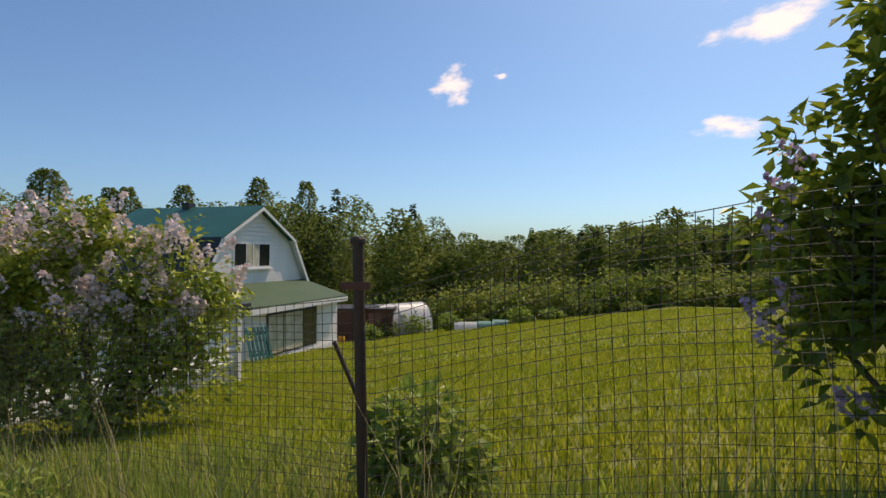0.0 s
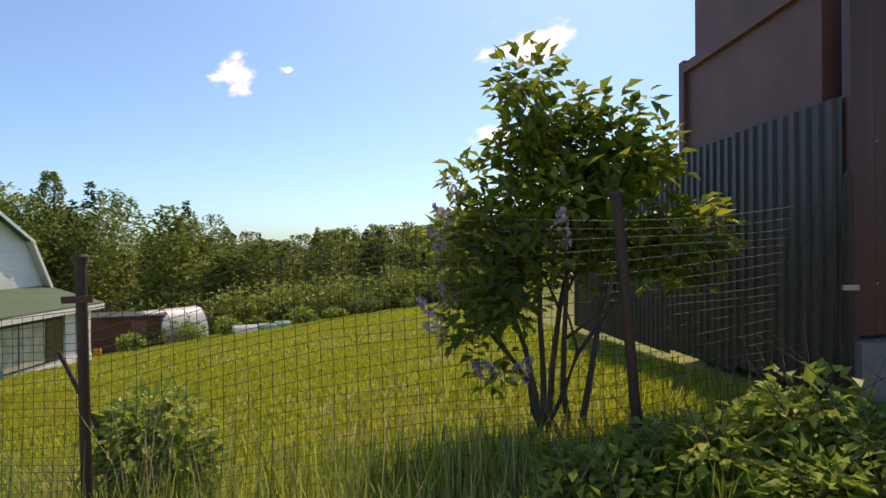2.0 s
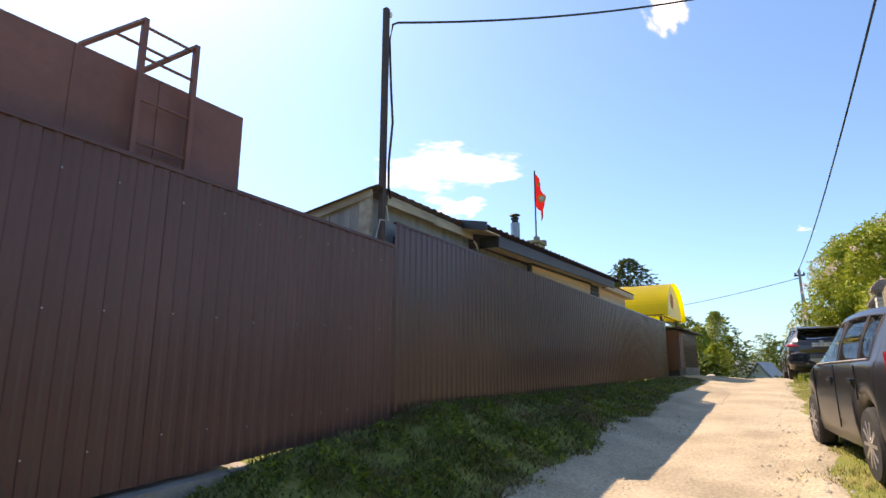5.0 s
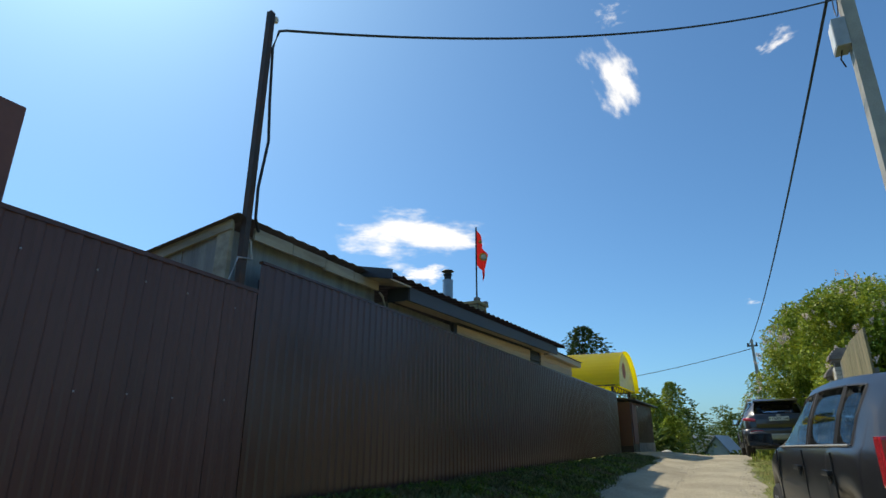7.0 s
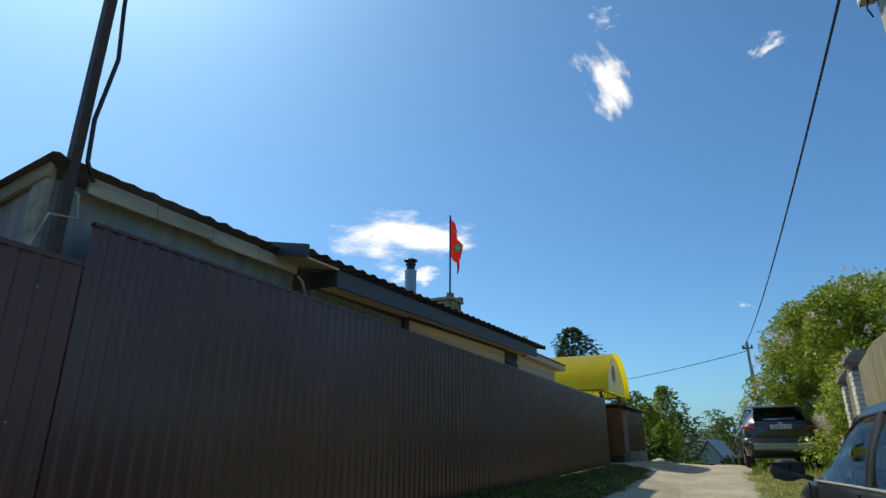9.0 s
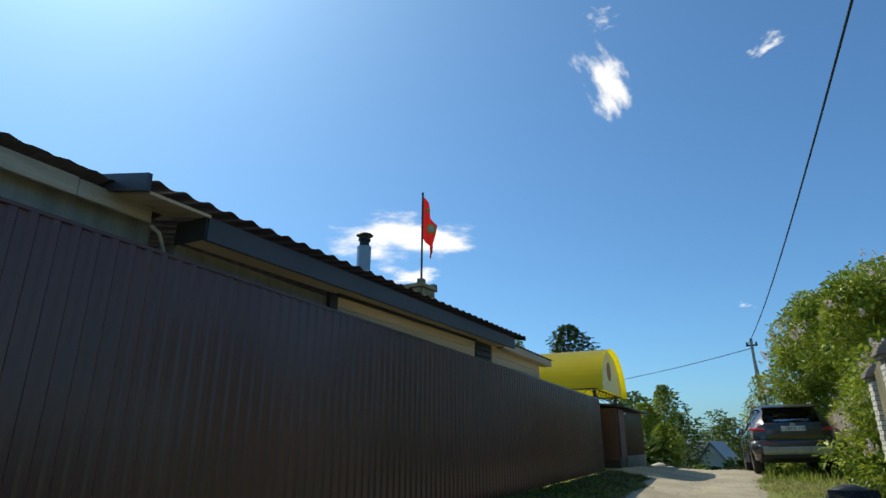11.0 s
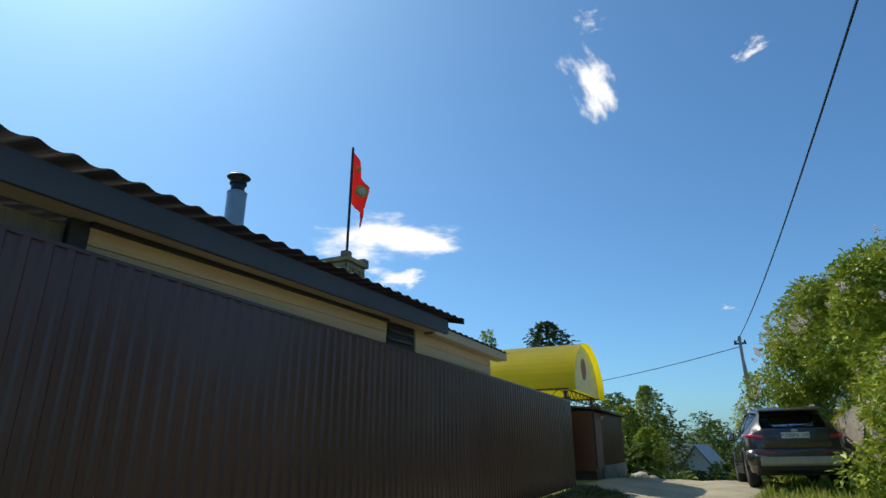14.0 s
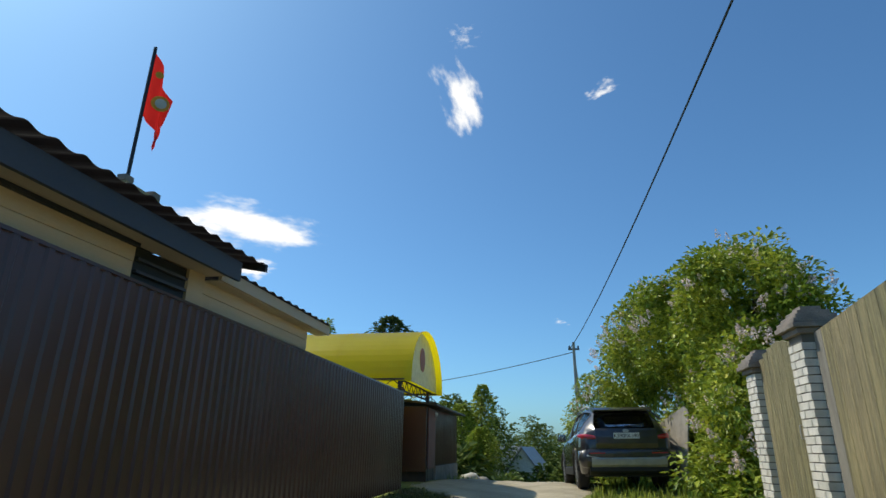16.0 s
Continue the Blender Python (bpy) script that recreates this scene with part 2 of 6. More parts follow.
M_GREYWOOD = material("grey_weathered_board", (0.33, 0.33, 0.31), 0.85, 0, (0.22, 0.23, 0.23), 2.2, stretch=(5, 5, 0.4), bump=0.4, bump_scale=30, mottled=0.3)
M_OLDTRIM = material("peeling_cream_board", (0.46, 0.42, 0.33), 0.8, 0, (0.28, 0.25, 0.19), 2.5, stretch=(0.6, 4, 4), bump=0.3, mottled=0.25)
M_SLATE = material("weathered_slate_sheet", (0.10, 0.09, 0.085), 0.9, 0, (0.06, 0.055, 0.05), 3, bump=0.4, mottled=0.3)
M_FLUE = material("galvanised_flue", (0.33, 0.35, 0.38), 0.4, 0.7, (0.26, 0.28, 0.3), 4, bump=0.06, mottled=0.1)
M_BLACK = material("black_iron", (0.02, 0.02, 0.022), 0.5, 0.2, bump=0.05)
M_CABLE = material("black_cable_sheath", (0.015, 0.015, 0.017), 0.55, 0, bump=0)
M_BRICKY = material("yellow_chimney_brick", (0.42, 0.33, 0.17), 0.85, 0, (0.3, 0.24, 0.13), 6, bump=0.4, mottled=0.25, per="object", tint=0.15)
M_MORTAR = material("grey_mortar", (0.17, 0.155, 0.13), 0.95, 0, bump=0.3, mottled=0.2)
M_FLAG = material("red_flag_cloth", (0.72, 0.03, 0.022), 0.8, 0, (0.62, 0.022, 0.018), 4, bump=0.1, bump_scale=200, through=0.6)
M_GOLD = material("golden_print", (0.75, 0.45, 0.05), 0.7, 0, bump=0, through=0.3)
M_PALE = material("pale_print", (0.75, 0.72, 0.62), 0.7, 0, bump=0, through=0.3)
M_ARCH = material("yellow_polycarbonate", (0.80, 0.66, 0.01), 0.25, 0, (0.74, 0.60, 0.008), 0.8, bump=0.02, mottled=0.04, spec=0.6, through=0.6)
M_TYMPANUM = material("white_polycarbonate", (0.80, 0.82, 0.72), 0.35, 0, bump=0.02, through=0.5)
M_EMBLEM = material("faded_red_print", (0.5, 0.16, 0.10), 0.6, 0, bump=0)
M_BRICKW = material("white_silicate_brick", (0.70, 0.66, 0.58), 0.85, 0, (0.5, 0.48, 0.43), 5, bump=0.35, bump_scale=90, mottled=0.2, per="object", tint=0.12)
M_CAP = material("grey_pier_cap", (0.29, 0.245, 0.205), 0.9, 0, (0.17, 0.145, 0.125), 5, bump=0.4, mottled=0.25)
M_OAK = material("weathered_gate_plank", (0.31, 0.26, 0.13), 0.8, 0, (0.15, 0.135, 0.075), 2.4, stretch=(12, 12, 0.7), bump=0.5, bump_scale=26, mottled=0.5, per="object", tint=0.15)
M_OAKGREY = material("grey_gate_plank", (0.26, 0.24, 0.2), 0.85, 0, (0.18, 0.165, 0.14), 2.0, stretch=(7, 7, 0.5), bump=0.35, bump_scale=26, mottled=0.3)
M_CAR = material("dark_grey_car_paint", (0.02, 0.021, 0.024), 0.3, 0.0, bump=0, coat=0.12, spec=0.35)
M_SUV = material("brown_grey_car_paint", (0.055, 0.05, 0.052), 0.32, 0.4, bump=0, coat=1.0)
M_PLASTIC = material("black_trim_plastic", (0.018, 0.018, 0.019), 0.55, 0, bump=0.1, bump_scale=200)
M_SILVER = material("silver_trim", (0.48, 0.46, 0.42), 0.5, 0.5, bump=0)
M_TYRE = material("black_tyre_rubber", (0.022, 0.022, 0.022), 0.85, 0, bump=0.2)
M_RIM = material("silver_alloy", (0.42, 0.42, 0.42), 0.28, 0.9, bump=0)
M_RED = material("red_tail_lamp", (0.5, 0.02, 0.035), 0.15, 0, bump=0, coat=1.0)
M_CARGLASS = glass("tinted_car_glass", (0.62, 0.75, 0.72), 0.4)
M_CARGLASS_DARK = glass("dark_privacy_glass", (0.3, 0.32, 0.34), 0.35)
M_MIRROR = material("mirror_glass", (0.8, 0.8, 0.8), 0.03, 1.0, bump=0)
M_PLATE = material("white_number_plate", (0.78, 0.78, 0.76), 0.4, 0, bump=0)
M_PINEBARK = material("pine_bark", (0.22, 0.11, 0.06), 0.9, 0, (0.13, 0.07, 0.045), 8, bump=0.5)
M_POLY = material("greenhouse_film", (0.9, 0.9, 0.88), 0.35, 0, bump=0.02, through=0.5)
M_UTIL = material("pole_concrete", (0.42, 0.40, 0.36), 0.9, 0, (0.33, 0.31, 0.28), 3, bump=0.3, mottled=0.2)
M_RUST = material("rusty_shed_wall", (0.12, 0.05, 0.035), 0.8, 0, (0.08, 0.035, 0.025), 1, bump=0.1, mottled=0.2)
M_TURQ = material("turquoise_cover", (0.08, 0.26, 0.2), 0.6, 0, bump=0.1)
M_SHEETGREY = material("grey_sheet_roof_far", (0.42, 0.43, 0.44), 0.5, 0.2, bump=0.05)
M_INTERIOR = material("dark_car_interior", (0.02, 0.02, 0.022), 0.8, 0, bump=0)
M_PLUM = material("plum_plastic", (0.2, 0.12, 0.22), 0.6, 0, bump=0)
M_STONE = material("road_pebble", (0.42, 0.38, 0.30), 0.9, 0, (0.30, 0.27, 0.22), 20, bump=0.2, per="island", tint=0.3)
# Woodland leaf darkened for the far trees: shade is put into the colour.
M_DISTANT = material("darkened_distant_leaf", (0.085, 0.135, 0.028), 0.6, 0, (0.14, 0.19, 0.04), 0.2, bump=0, per="island", tint=0.45, spec=0.2, through=0.3)

# ---- the ground ----
ROAD_Z = ((-40, -4.4), (-8, -0.95), (-3, -0.3), (0, 0.08), (1.9, 0.38), (3.6, 0.53), (4.8, 0.64), (7.7, 0.83), (10.6, 0.98), (16, 1.27), (22, 1.48), (25, 1.54), (28, 1.47), (34, 1.0), (45, -0.9), (90, -7), (400, -9))
FOOT_Z = ((2.9, 0.66), (4.0, 0.97), (5.2, 1.21), (6.8, 1.36), (7.1, 1.45), (16, 1.53), (22, 1.62), (26, 1.62), (34, 1.0), (45, -0.9), (90, -7), (400, -9))


def lawn_z(x, y):
    d = min(y, 60) * 0.07
    return 0.45 + 0.133 * max(x, -40) - d


def ground_z(x, y):
    """Height of the ground: a road climbing along x, its verge, and a lawn falling away."""
    r = knots(x, ROAD_Z)
    if y < -3.2:
        return ground_z(x, -3.19) - 0.02 * min(-y - 3.2, 12) + (0 if x < 28 else 0)
    if y < 0.7:
        bank = knots(x, ((3.0, 0.48), (5.5, 0.86), (7.6, 0.955), (10.0, 0.995), (12.0, 1.08), (14.0, 1.2)))
        return lerp(r, max(r, bank), min(1.0, max(0.0, (-0.62 - y) / 0.42))) if 3.0 < x < 14.0 else r
    foot = knots(x, FOOT_Z) if x > 2.9 else lawn_z(x, 2.5)
    if y < 2.5:
        return lerp(r, foot, smooth(0.7, 2.5, y) * 0.55 + 0.45 * (y - 0.7) / 1.8)
    w = smooth(2.4, 4.4, x)
    garden = lawn_z(min(x, 3.0), y)
    yard = foot if y < 14 else lerp(foot, garden, min(1, (y - 14) / 12))
    return lerp(garden, yard, w)


def bumps(x, y, s=1.0):
    return 0.02 * s * noise.noise((x * 0.9, y * 0.9, 0)) + 0.008 * s * noise.noise((x * 4, y * 4, 3))


def sheet(name, xs, ys, z):
    verts = [(x, y, z(x, y)) for y in ys for x in xs]
    n = len(xs)
    faces = [(j * n + i, j * n + i + 1, (j + 1) * n + i + 1, (j + 1) * n + i) for j in range(len(ys) - 1) for i in range(n - 1)]
    me = raw_mesh(name, verts, faces)
    me.shade_smooth()
    return me


def steps(*runs):
    out = []
    for a, b, s in runs:
        k = max(1, round((b - a) / s))
        out += [lerp(a, b, i / k) for i in range(k)]
    return out + [runs[-1][1]]


xs = steps((-1500, -100, 200), (-100, -20, 8), (-20, -6, 0.7), (-6, 13, 0.2), (13, 34, 0.35), (34, 100, 5), (100, 1500, 200))
ys = steps((-1500, -100, 200), (-100, -10, 8), (-10, -3, 0.7), (-3, 8, 0.2), (8, 34, 0.8), (34, 100, 6), (100, 1500, 200))
ground = part("ground", sheet("ground", xs, ys, lambda x, y: ground_z(x, y) + bumps(x, y)), M_EARTH)
tagged(ground, "grassy earth sloping down from the dirt road", "ground", kind="structure")


def road_edge(x, side):
    wob = 0.16 * noise.noise((x * 0.55, side * 7.0, 1.0)) + 0.07 * noise.noise((x * 2.3, side * 3.0, 5.0))
    left = knots(x, ((-12, 0.6), (0, 0.75), (4, 1.1), (10, 1.35), (21, 1.6), (23, 2.9), (26, 2.4), (40, 1.4)))
    right = knots(x, ((-12, -2.4), (2, -1.9), (6, -1.25), (12, -1.15), (18, -0.9), (22, -0.75), (27, -1.6), (40, -1.4)))
    return (left if side > 0 else right) + wob


def road_sheet():
    xs = steps((-14, -4, 0.5), (-4, 13, 0.12), (13, 28, 0.2), (28, 60, 2))
    n = 34
    verts, faces = [], []
    for x in xs:
        a, b = road_edge(x, -1), road_edge(x, 1)
        for j in range(n + 1):
            f = j / n
            y = lerp(a, b, f)
            rut = -0.025 * (math.exp(-((y + 0.75) / 0.28) ** 2) + math.exp(-((y - 0.55) / 0.28) ** 2))
            up = 0.05 * min(1, min(f, 1 - f) * 12) - 0.006
            verts.append((x, y, ground_z(x, y) + bumps(x, y) + up + rut + 0.010 * noise.noise((x * 7, y * 7, 9))))
    m = n + 1
    faces = [(i * m + j, (i + 1) * m + j, (i + 1) * m + j + 1, i * m + j + 1) for i in range(len(xs) - 1) for j in range(n)]
    me = raw_mesh("road", verts, faces)
    me.shade_smooth()
    return me


road = tagged(part("road", road_sheet(), M_ROAD), "pale dry dirt road with ruts and loose stones", "road", kind="structure")

# loose stones on the road
rnd = random.Random(4)
verts, faces = [], []
for i in range(8200):
    x = rnd.uniform(1.5, 24)
    y = rnd.uniform(road_edge(x, -1), road_edge(x, 1))
    r = rnd.uniform(0.004, 0.012) * (2.4 if rnd.random() < 0.08 else 1)
    z = ground_z(x, y) + bumps(x, y) + 0.025
    k = len(verts)
    verts += [(x + r * math.cos(a) * rnd.uniform(0.7, 1.2), y + r * math.sin(a) * rnd.uniform(0.7, 1.2), z) for a in (0, 1.25, 2.5, 3.8, 5.0)] + [(x, y, z + r * 0.8)]
    faces += [(k + j, k + (j + 1) % 5, k + 5) for j in range(5)]
part("road_stones", raw_mesh("road_stones", verts, faces), M_STONE, None, "small loose stones lying on the dirt road")
tagged(bpy.data.objects["road_stones"], category="gravel", kind="stuff")


# ---- grass ----
def blades(name, label, mat, spots, height, width, seed, lean=0.35, per=3, spread=0.05, category="grass"):
    """Tufts of curved blades, as one mesh."""
    r = random.Random(seed)
    verts, faces = [], []
    for x, y, k in spots:
        for _ in range(per):
            h = height * k * r.uniform(0.55, 1.25)
            a = r.uniform(0, math.tau)
            bx, by = x + r.uniform(-spread, spread), y + r.uniform(-spread, spread)
            z = ground_z(bx, by) + bumps(bx, by) - 0.01
            ux, uy = math.cos(a) * lean * h * r.uniform(0.3, 1.5), math.sin(a) * lean * h * r.uniform(0.3, 1.5)
            px, py = -math.sin(a) * width * r.uniform(0.7, 1.3), math.cos(a) * width * r.uniform(0.7, 1.3)
            n = len(verts)
            verts += [(bx - px, by - py, z), (bx + px, by + py, z), (bx + ux * 0.35 + px * 0.8, by + uy * 0.35 + py * 0.8, z + h * 0.6), (bx + ux * 0.35 - px * 0.8, by + uy * 0.35 - py * 0.8, z + h * 0.6), (bx + ux, by + uy, z + h)]
            faces += [(n, n + 1, n + 2, n + 3), (n + 3, n + 2, n + 4)]
    ob = part(name, raw_mesh(name, verts, faces), mat)
    return tagged(ob, label, category, kind="stuff")


def scatter(n, x0, x1, y0, y1, seed, keep=None, bias=1.0):
    r = random.Random(seed)
    out = []
    while len(out) < n:
        x, y = r.uniform(x0, x1), y0 + (y1 - y0) * r.random() ** bias
        k = keep(x, y) if keep else 1.0
        if k > 0 and r.random() < k:
            out.append((x, y, lerp(0.6, 1.3, r.random()) * (0.75 + 0.5 * k)))
    return out


def lawn_keep(x, y):
    return 1.0 if x < 2.85 else 0.0


blades("lawn_grass", "short sunlit mown lawn grass", M_LAWN, scatter(30000, -9, 2.9, 2.5, 12, 11, lawn_keep, 1.5), 0.065, 0.007, 12, per=4, spread=0.06, category="lawn")
blades("lawn_grass_beyond", "short sunlit lawn grass far from the road", M_LAWN, scatter(30000, -16, 9, 11, 40, 13, lambda x, y: 1.0 if x < 3 + (y - 11) * 0.25 else 0.0, 1.2), 0.07, 0.016, 14, per=3, spread=0.12, category="lawn")
net_keep = lambda x, y: max(0.12, 1 - abs(y - 2.0 + min(0, (x + 1.2) * 0.25)) / 1.2) * (1.0 if x < 1.0 else 0.35)
blades("tall_grass", "tall rough grass along the wire fence", M_GRASS, scatter(3600, -6, 2.3, 0.95, 3.1, 15, net_keep), 0.27, 0.0055, 16, per=3, spread=0.05)
lush_keep = lambda x, y: smooth(-0.6, -2.2, x) * (0.35 + 0.65 * smooth(3.6, 1.6, y + 0.3 * (x + 4)))
blades("lush_grass", "dense tall green grass beside the road", M_GRASS, scatter(4600, -7, 1.0, 0.95, 4.2, 115, lush_keep), 0.22, 0.0065, 116, lean=0.55, per=4, spread=0.07)
blades("grass_stalks", "thin dry straw-coloured grass stalks", M_STRAW, scatter(330, -6, 2.9, 1.2, 2.9, 17, net_keep), 0.62, 0.0022, 18, lean=0.3, per=2)
verge_keep = lambda x, y: 1.0 if road_edge(x, 1) - 0.12 + 0.3 * noise.noise((x * 1.6, y * 1.6, 2)) < y < 2.62 else 0.0
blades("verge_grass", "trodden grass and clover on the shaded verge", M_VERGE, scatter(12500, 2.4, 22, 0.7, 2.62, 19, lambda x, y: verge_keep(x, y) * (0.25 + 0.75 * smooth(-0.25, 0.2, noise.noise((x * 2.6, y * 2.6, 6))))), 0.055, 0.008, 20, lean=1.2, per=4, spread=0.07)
blades("verge_straw", "dry cut grass lying on the verge", M_STRAW, scatter(2600, 2.4, 21, 0.8, 2.5, 21, verge_keep), 0.04, 0.003, 22, lean=2.0, per=3)
right_keep = lambda x, y: 1.0 if y < road_edge(x, -1) + 0.05 + 0.5 * noise.noise((x * 1.3, y * 1.3, 4)) else (0.10 if noise.noise((x * 0.9, y * 1.8, 8)) > 0.22 else 0.0)
blades("roadside_grass", "short dry grass beside the parked cars", M_DRYGRASS, scatter(14000, 4.5, 27, -4.2, 0.1, 23, right_keep), 0.045, 0.0042, 24, lean=0.9, per=4, spread=0.07)
blades("far_verge_grass", "rough grass where the road dips away", M_GRASS, scatter(3000, 22, 34, -6, 6, 25, lambda x, y: 1.0 if (y < road_edge(x, -1) or y > road_edge(x, 1)) and not (21 < x < 27 and 2 < y < 4) else 0.0), 0.16, 0.012, 26, per=3, spread=0.1)


# ---- leaves ----
def leaf_cloud(points, size, seed, up=0.35, ratio=0.62, fold=0.18):
    """Many small folded leaves, each round a point with an outward direction."""
    r = random.Random(seed)
    verts, faces = [], []
    for p, out in points:
        d = Vector((out[0] + r.uniform(-0.8, 0.8), out[1] + r.uniform(-0.8, 0.8), out[2] * 0.6 + r.uniform(-0.9, 0.5))).normalized()
        side = d.cross(Vector((r.uniform(-0.5, 0.5), r.uniform(-0.5, 0.5), 1))).normalized()
        nrm = side.cross(d)
        s = size * r.uniform(0.6, 1.25)
        w = s * ratio * 0.5
        p = Vector(p)
        n = len(verts)
        verts += [p, p + d * s * 0.42 + side * w + nrm * fold * s, p + d * s, p + d * s * 0.42 - side * w + nrm * fold * s]
        faces += [(n, n + 1, n + 2), (n, n + 2, n + 3)]
    return verts, faces


def lump_points(lumps, count, seed, shell=0.45):
    """Points in and on a handful of overlapping lumps (x, y, z, rx, ry, rz)."""
    r = random.Random(seed)
    weight = [a[3] * a[4] + a[4] * a[5] + a[3] * a[5] for a in lumps]
    out = []
    for _ in range(count):
        cx, cy, cz, rx, ry, rz = r.choices(lumps, weight)[0]
        while True:
            v = Vector((r.gauss(0, 1), r.gauss(0, 1), r.gauss(0, 1)))
            if v.length > 0.01:
                break
        v.normalize()
        t = r.random() ** shell
        t *= 0.86 + 0.26 * noise.noise((cx + v.x * 2.2, cy + v.y * 2.2, cz + v.z * 2.2))
        out.append(((cx + v.x * rx * t, cy + v.y * ry * t, cz + v.z * rz * t), v))
    return out


def clumped(lumps, count, size, seed):
    """Break large lumps up into many small overlapping clumps, with gaps between."""
    r = random.Random(seed)
    out = []
    for (x, y, z), v in lump_points(lumps, count, seed, 0.22):
        s = size * r.uniform(0.6, 1.3)
        out.append((x, y, z, s * r.uniform(0.8, 1.3), s * r.uniform(0.8, 1.3), s * r.uniform(0.7, 1.1)))
    return out


def bloom_verts(points, size, seed):
    """Upright flower heads: cones of tiny petals."""
    r = random.Random(seed)
    verts, faces = [], []
    for (x, y, z), out in points:
        tilt = Vector((out[0] * 0.8, out[1] * 0.8, 0.6 + r.uniform(-0.3, 0.5))).normalized()
        a = tilt.cross(Vector((0.3, 0.8, 0.1))).normalized()
        b = tilt.cross(a)
        s = size * r.uniform(0.6, 1.2)
        for i in range(46):
            t = r.random()
            rad = s * 0.32 * (1 - t * 0.85)
            ang = r.uniform(0, math.tau)
            c = Vector((x, y, z)) + tilt * s * t + (a * math.cos(ang) + b * math.sin(ang)) * rad
            q = s * 0.085
            u = Vector((r.uniform(-1, 1), r.uniform(-1, 1), r.uniform(-1, 1))).normalized() * q
            v = u.cross(Vector((r.uniform(-1, 1), r.uniform(-1, 1), r.uniform(-1, 1)))).normalized() * q
            n = len(verts)
            verts += [c - u, c - v, c + u, c + v]
            faces += [(n, n + 1, n + 2, n + 3)]
    return verts, faces


def stems(base, tips, r0, seed):
    r = random.Random(seed)
    bm = bmesh.new()
    for tip in tips:
        b = Vector(base) + Vector((r.uniform(-0.12, 0.12), r.uniform(-0.12, 0.12), -0.08))
        t = Vector(tip)
        pts = []
        for i in range(6):
            f = i / 5
            p = b.lerp(t, f)
            p += Vector((noise.noise((p.z * 2, t.x * 5, 1)), noise.noise((p.z * 2, t.y * 5, 7)), 0)) * 0.14 * math.sin(f * math.pi)
            pts.append(p)
        tube(pts, r0, 6, bm=bm, taper=r0 * 0.3)
        for j in (2, 3, 4):
            q = pts[j] + Vector((r.uniform(-0.4, 0.4), r.uniform(-0.4, 0.4), r.uniform(0.15, 0.5)))
            tube([pts[j], pts[j].lerp(q, 0.5) + Vector((0, 0, 0.03)), q], r0 * 0.5, 5, bm=bm, taper=r0 * 0.15)
    return bm


def shrub(name, label, base, lumps, tips, leaves, size, seed, blooms=(), bloom_size=0.16, leaf=None, bloom_mat=None, category="bush", stem=0.025, shell=0.45):
    ob = thing(name, label, category)
    st = part("stem", stems(base, tips, stem, seed), M_BARK, ob, "thin grey branching stems")
    if stem < 0.01:
        tagged(st, kind="stuff")
    part("crown", raw_mesh("crown", *leaf_cloud(lump_points(lumps, leaves, seed, shell), size, seed + 1)), leaf or M_LEAF, ob)
    if blooms:
        part("blossom", raw_mesh("blossom", *bloom_verts(blooms, bloom_size, seed + 2)), bloom_mat or M_BLOOM, ob, "pale mauve lilac flower heads")
    return ob


def on_lumps(lumps, count, seed, low=-0.4):
    return [(p, v) for p, v in lump_points(lumps, count * 3, seed, 0.05) if v.z > low][:count]


# lilac bush by the corner of the tall fence
LX, LZ = 0.34, 0.16
lumps = [(0.95, 3.25, 1.75, 0.66, 0.5, 0.6), (0.75, 3.2, 1.35, 0.62, 0.5, 0.45), (1.1, 3.3, 2.15, 0.46, 0.36, 0.5), (1.6, 3.3, 1.6, 0.5, 0.45, 0.6), (1.5, 3.35, 2.15, 0.36, 0.32, 0.44), (0.82, 3.2, 2.35, 0.28, 0.26, 0.36), (1.85, 3.2, 1.45, 0.3, 0.28, 0.34), (0.45, 3.1, 1.0, 0.3, 0.28, 0.2), (0.62, 3.0, 0.74, 0.22, 0.2, 0.12)]
lumps = [(a + LX, b, c + LZ, d, e, f) for a, b, c, d, e, f in lumps]
tips = [(0.6, 3.2, 1.7), (0.9, 3.3, 2.2), (1.2, 3.3, 2.3), (1.5, 3.35, 2.1), (1.7, 3.3, 1.6), (0.5, 3.1, 1.1), (1.1, 3.2, 1.8)]
tips = [(a + LX, b, c + LZ) for a, b, c in tips]
spots = [((0.28, 3.0, 1.0), Vector((-1, -0.3, -0.3))), ((0.36, 2.95, 1.1), Vector((-1, -0.4, 0))), ((0.30, 2.9, 0.92), Vector((-1, 0, -0.6))), ((0.58, 2.9, 0.68), Vector((-0.6, -0.6, -0.8))), ((0.74, 2.85, 0.68), Vector((0.2, -0.8, -0.7))), ((0.35, 3.0, 1.6), Vector((-1, 0, 0.4))), ((0.32, 3.0, 1.4), Vector((-1, 0, 0.2))), ((0.95, 2.75, 1.55), Vector((0, -1, 0.5))), ((0.98, 2.74, 1.42), Vector((0.2, -1, 0))), ((0.4, 3.0, 1.75), Vector((-1, -0.2, 0.4))), ((1.9, 3.0, 1.5), Vector((1, -0.4, 0)))]
spots = [((a + LX, b, c + LZ), v) for (a, b, c), v in spots]
shrub("lilac_bush", "green lilac bush with mauve blossoms behind the wire fence", (1.4, 3.25, 0.42), clumped(lumps, 150, 0.2, 33), tips, 5600, 0.11, 31, spots, 0.21, shell=0.5)

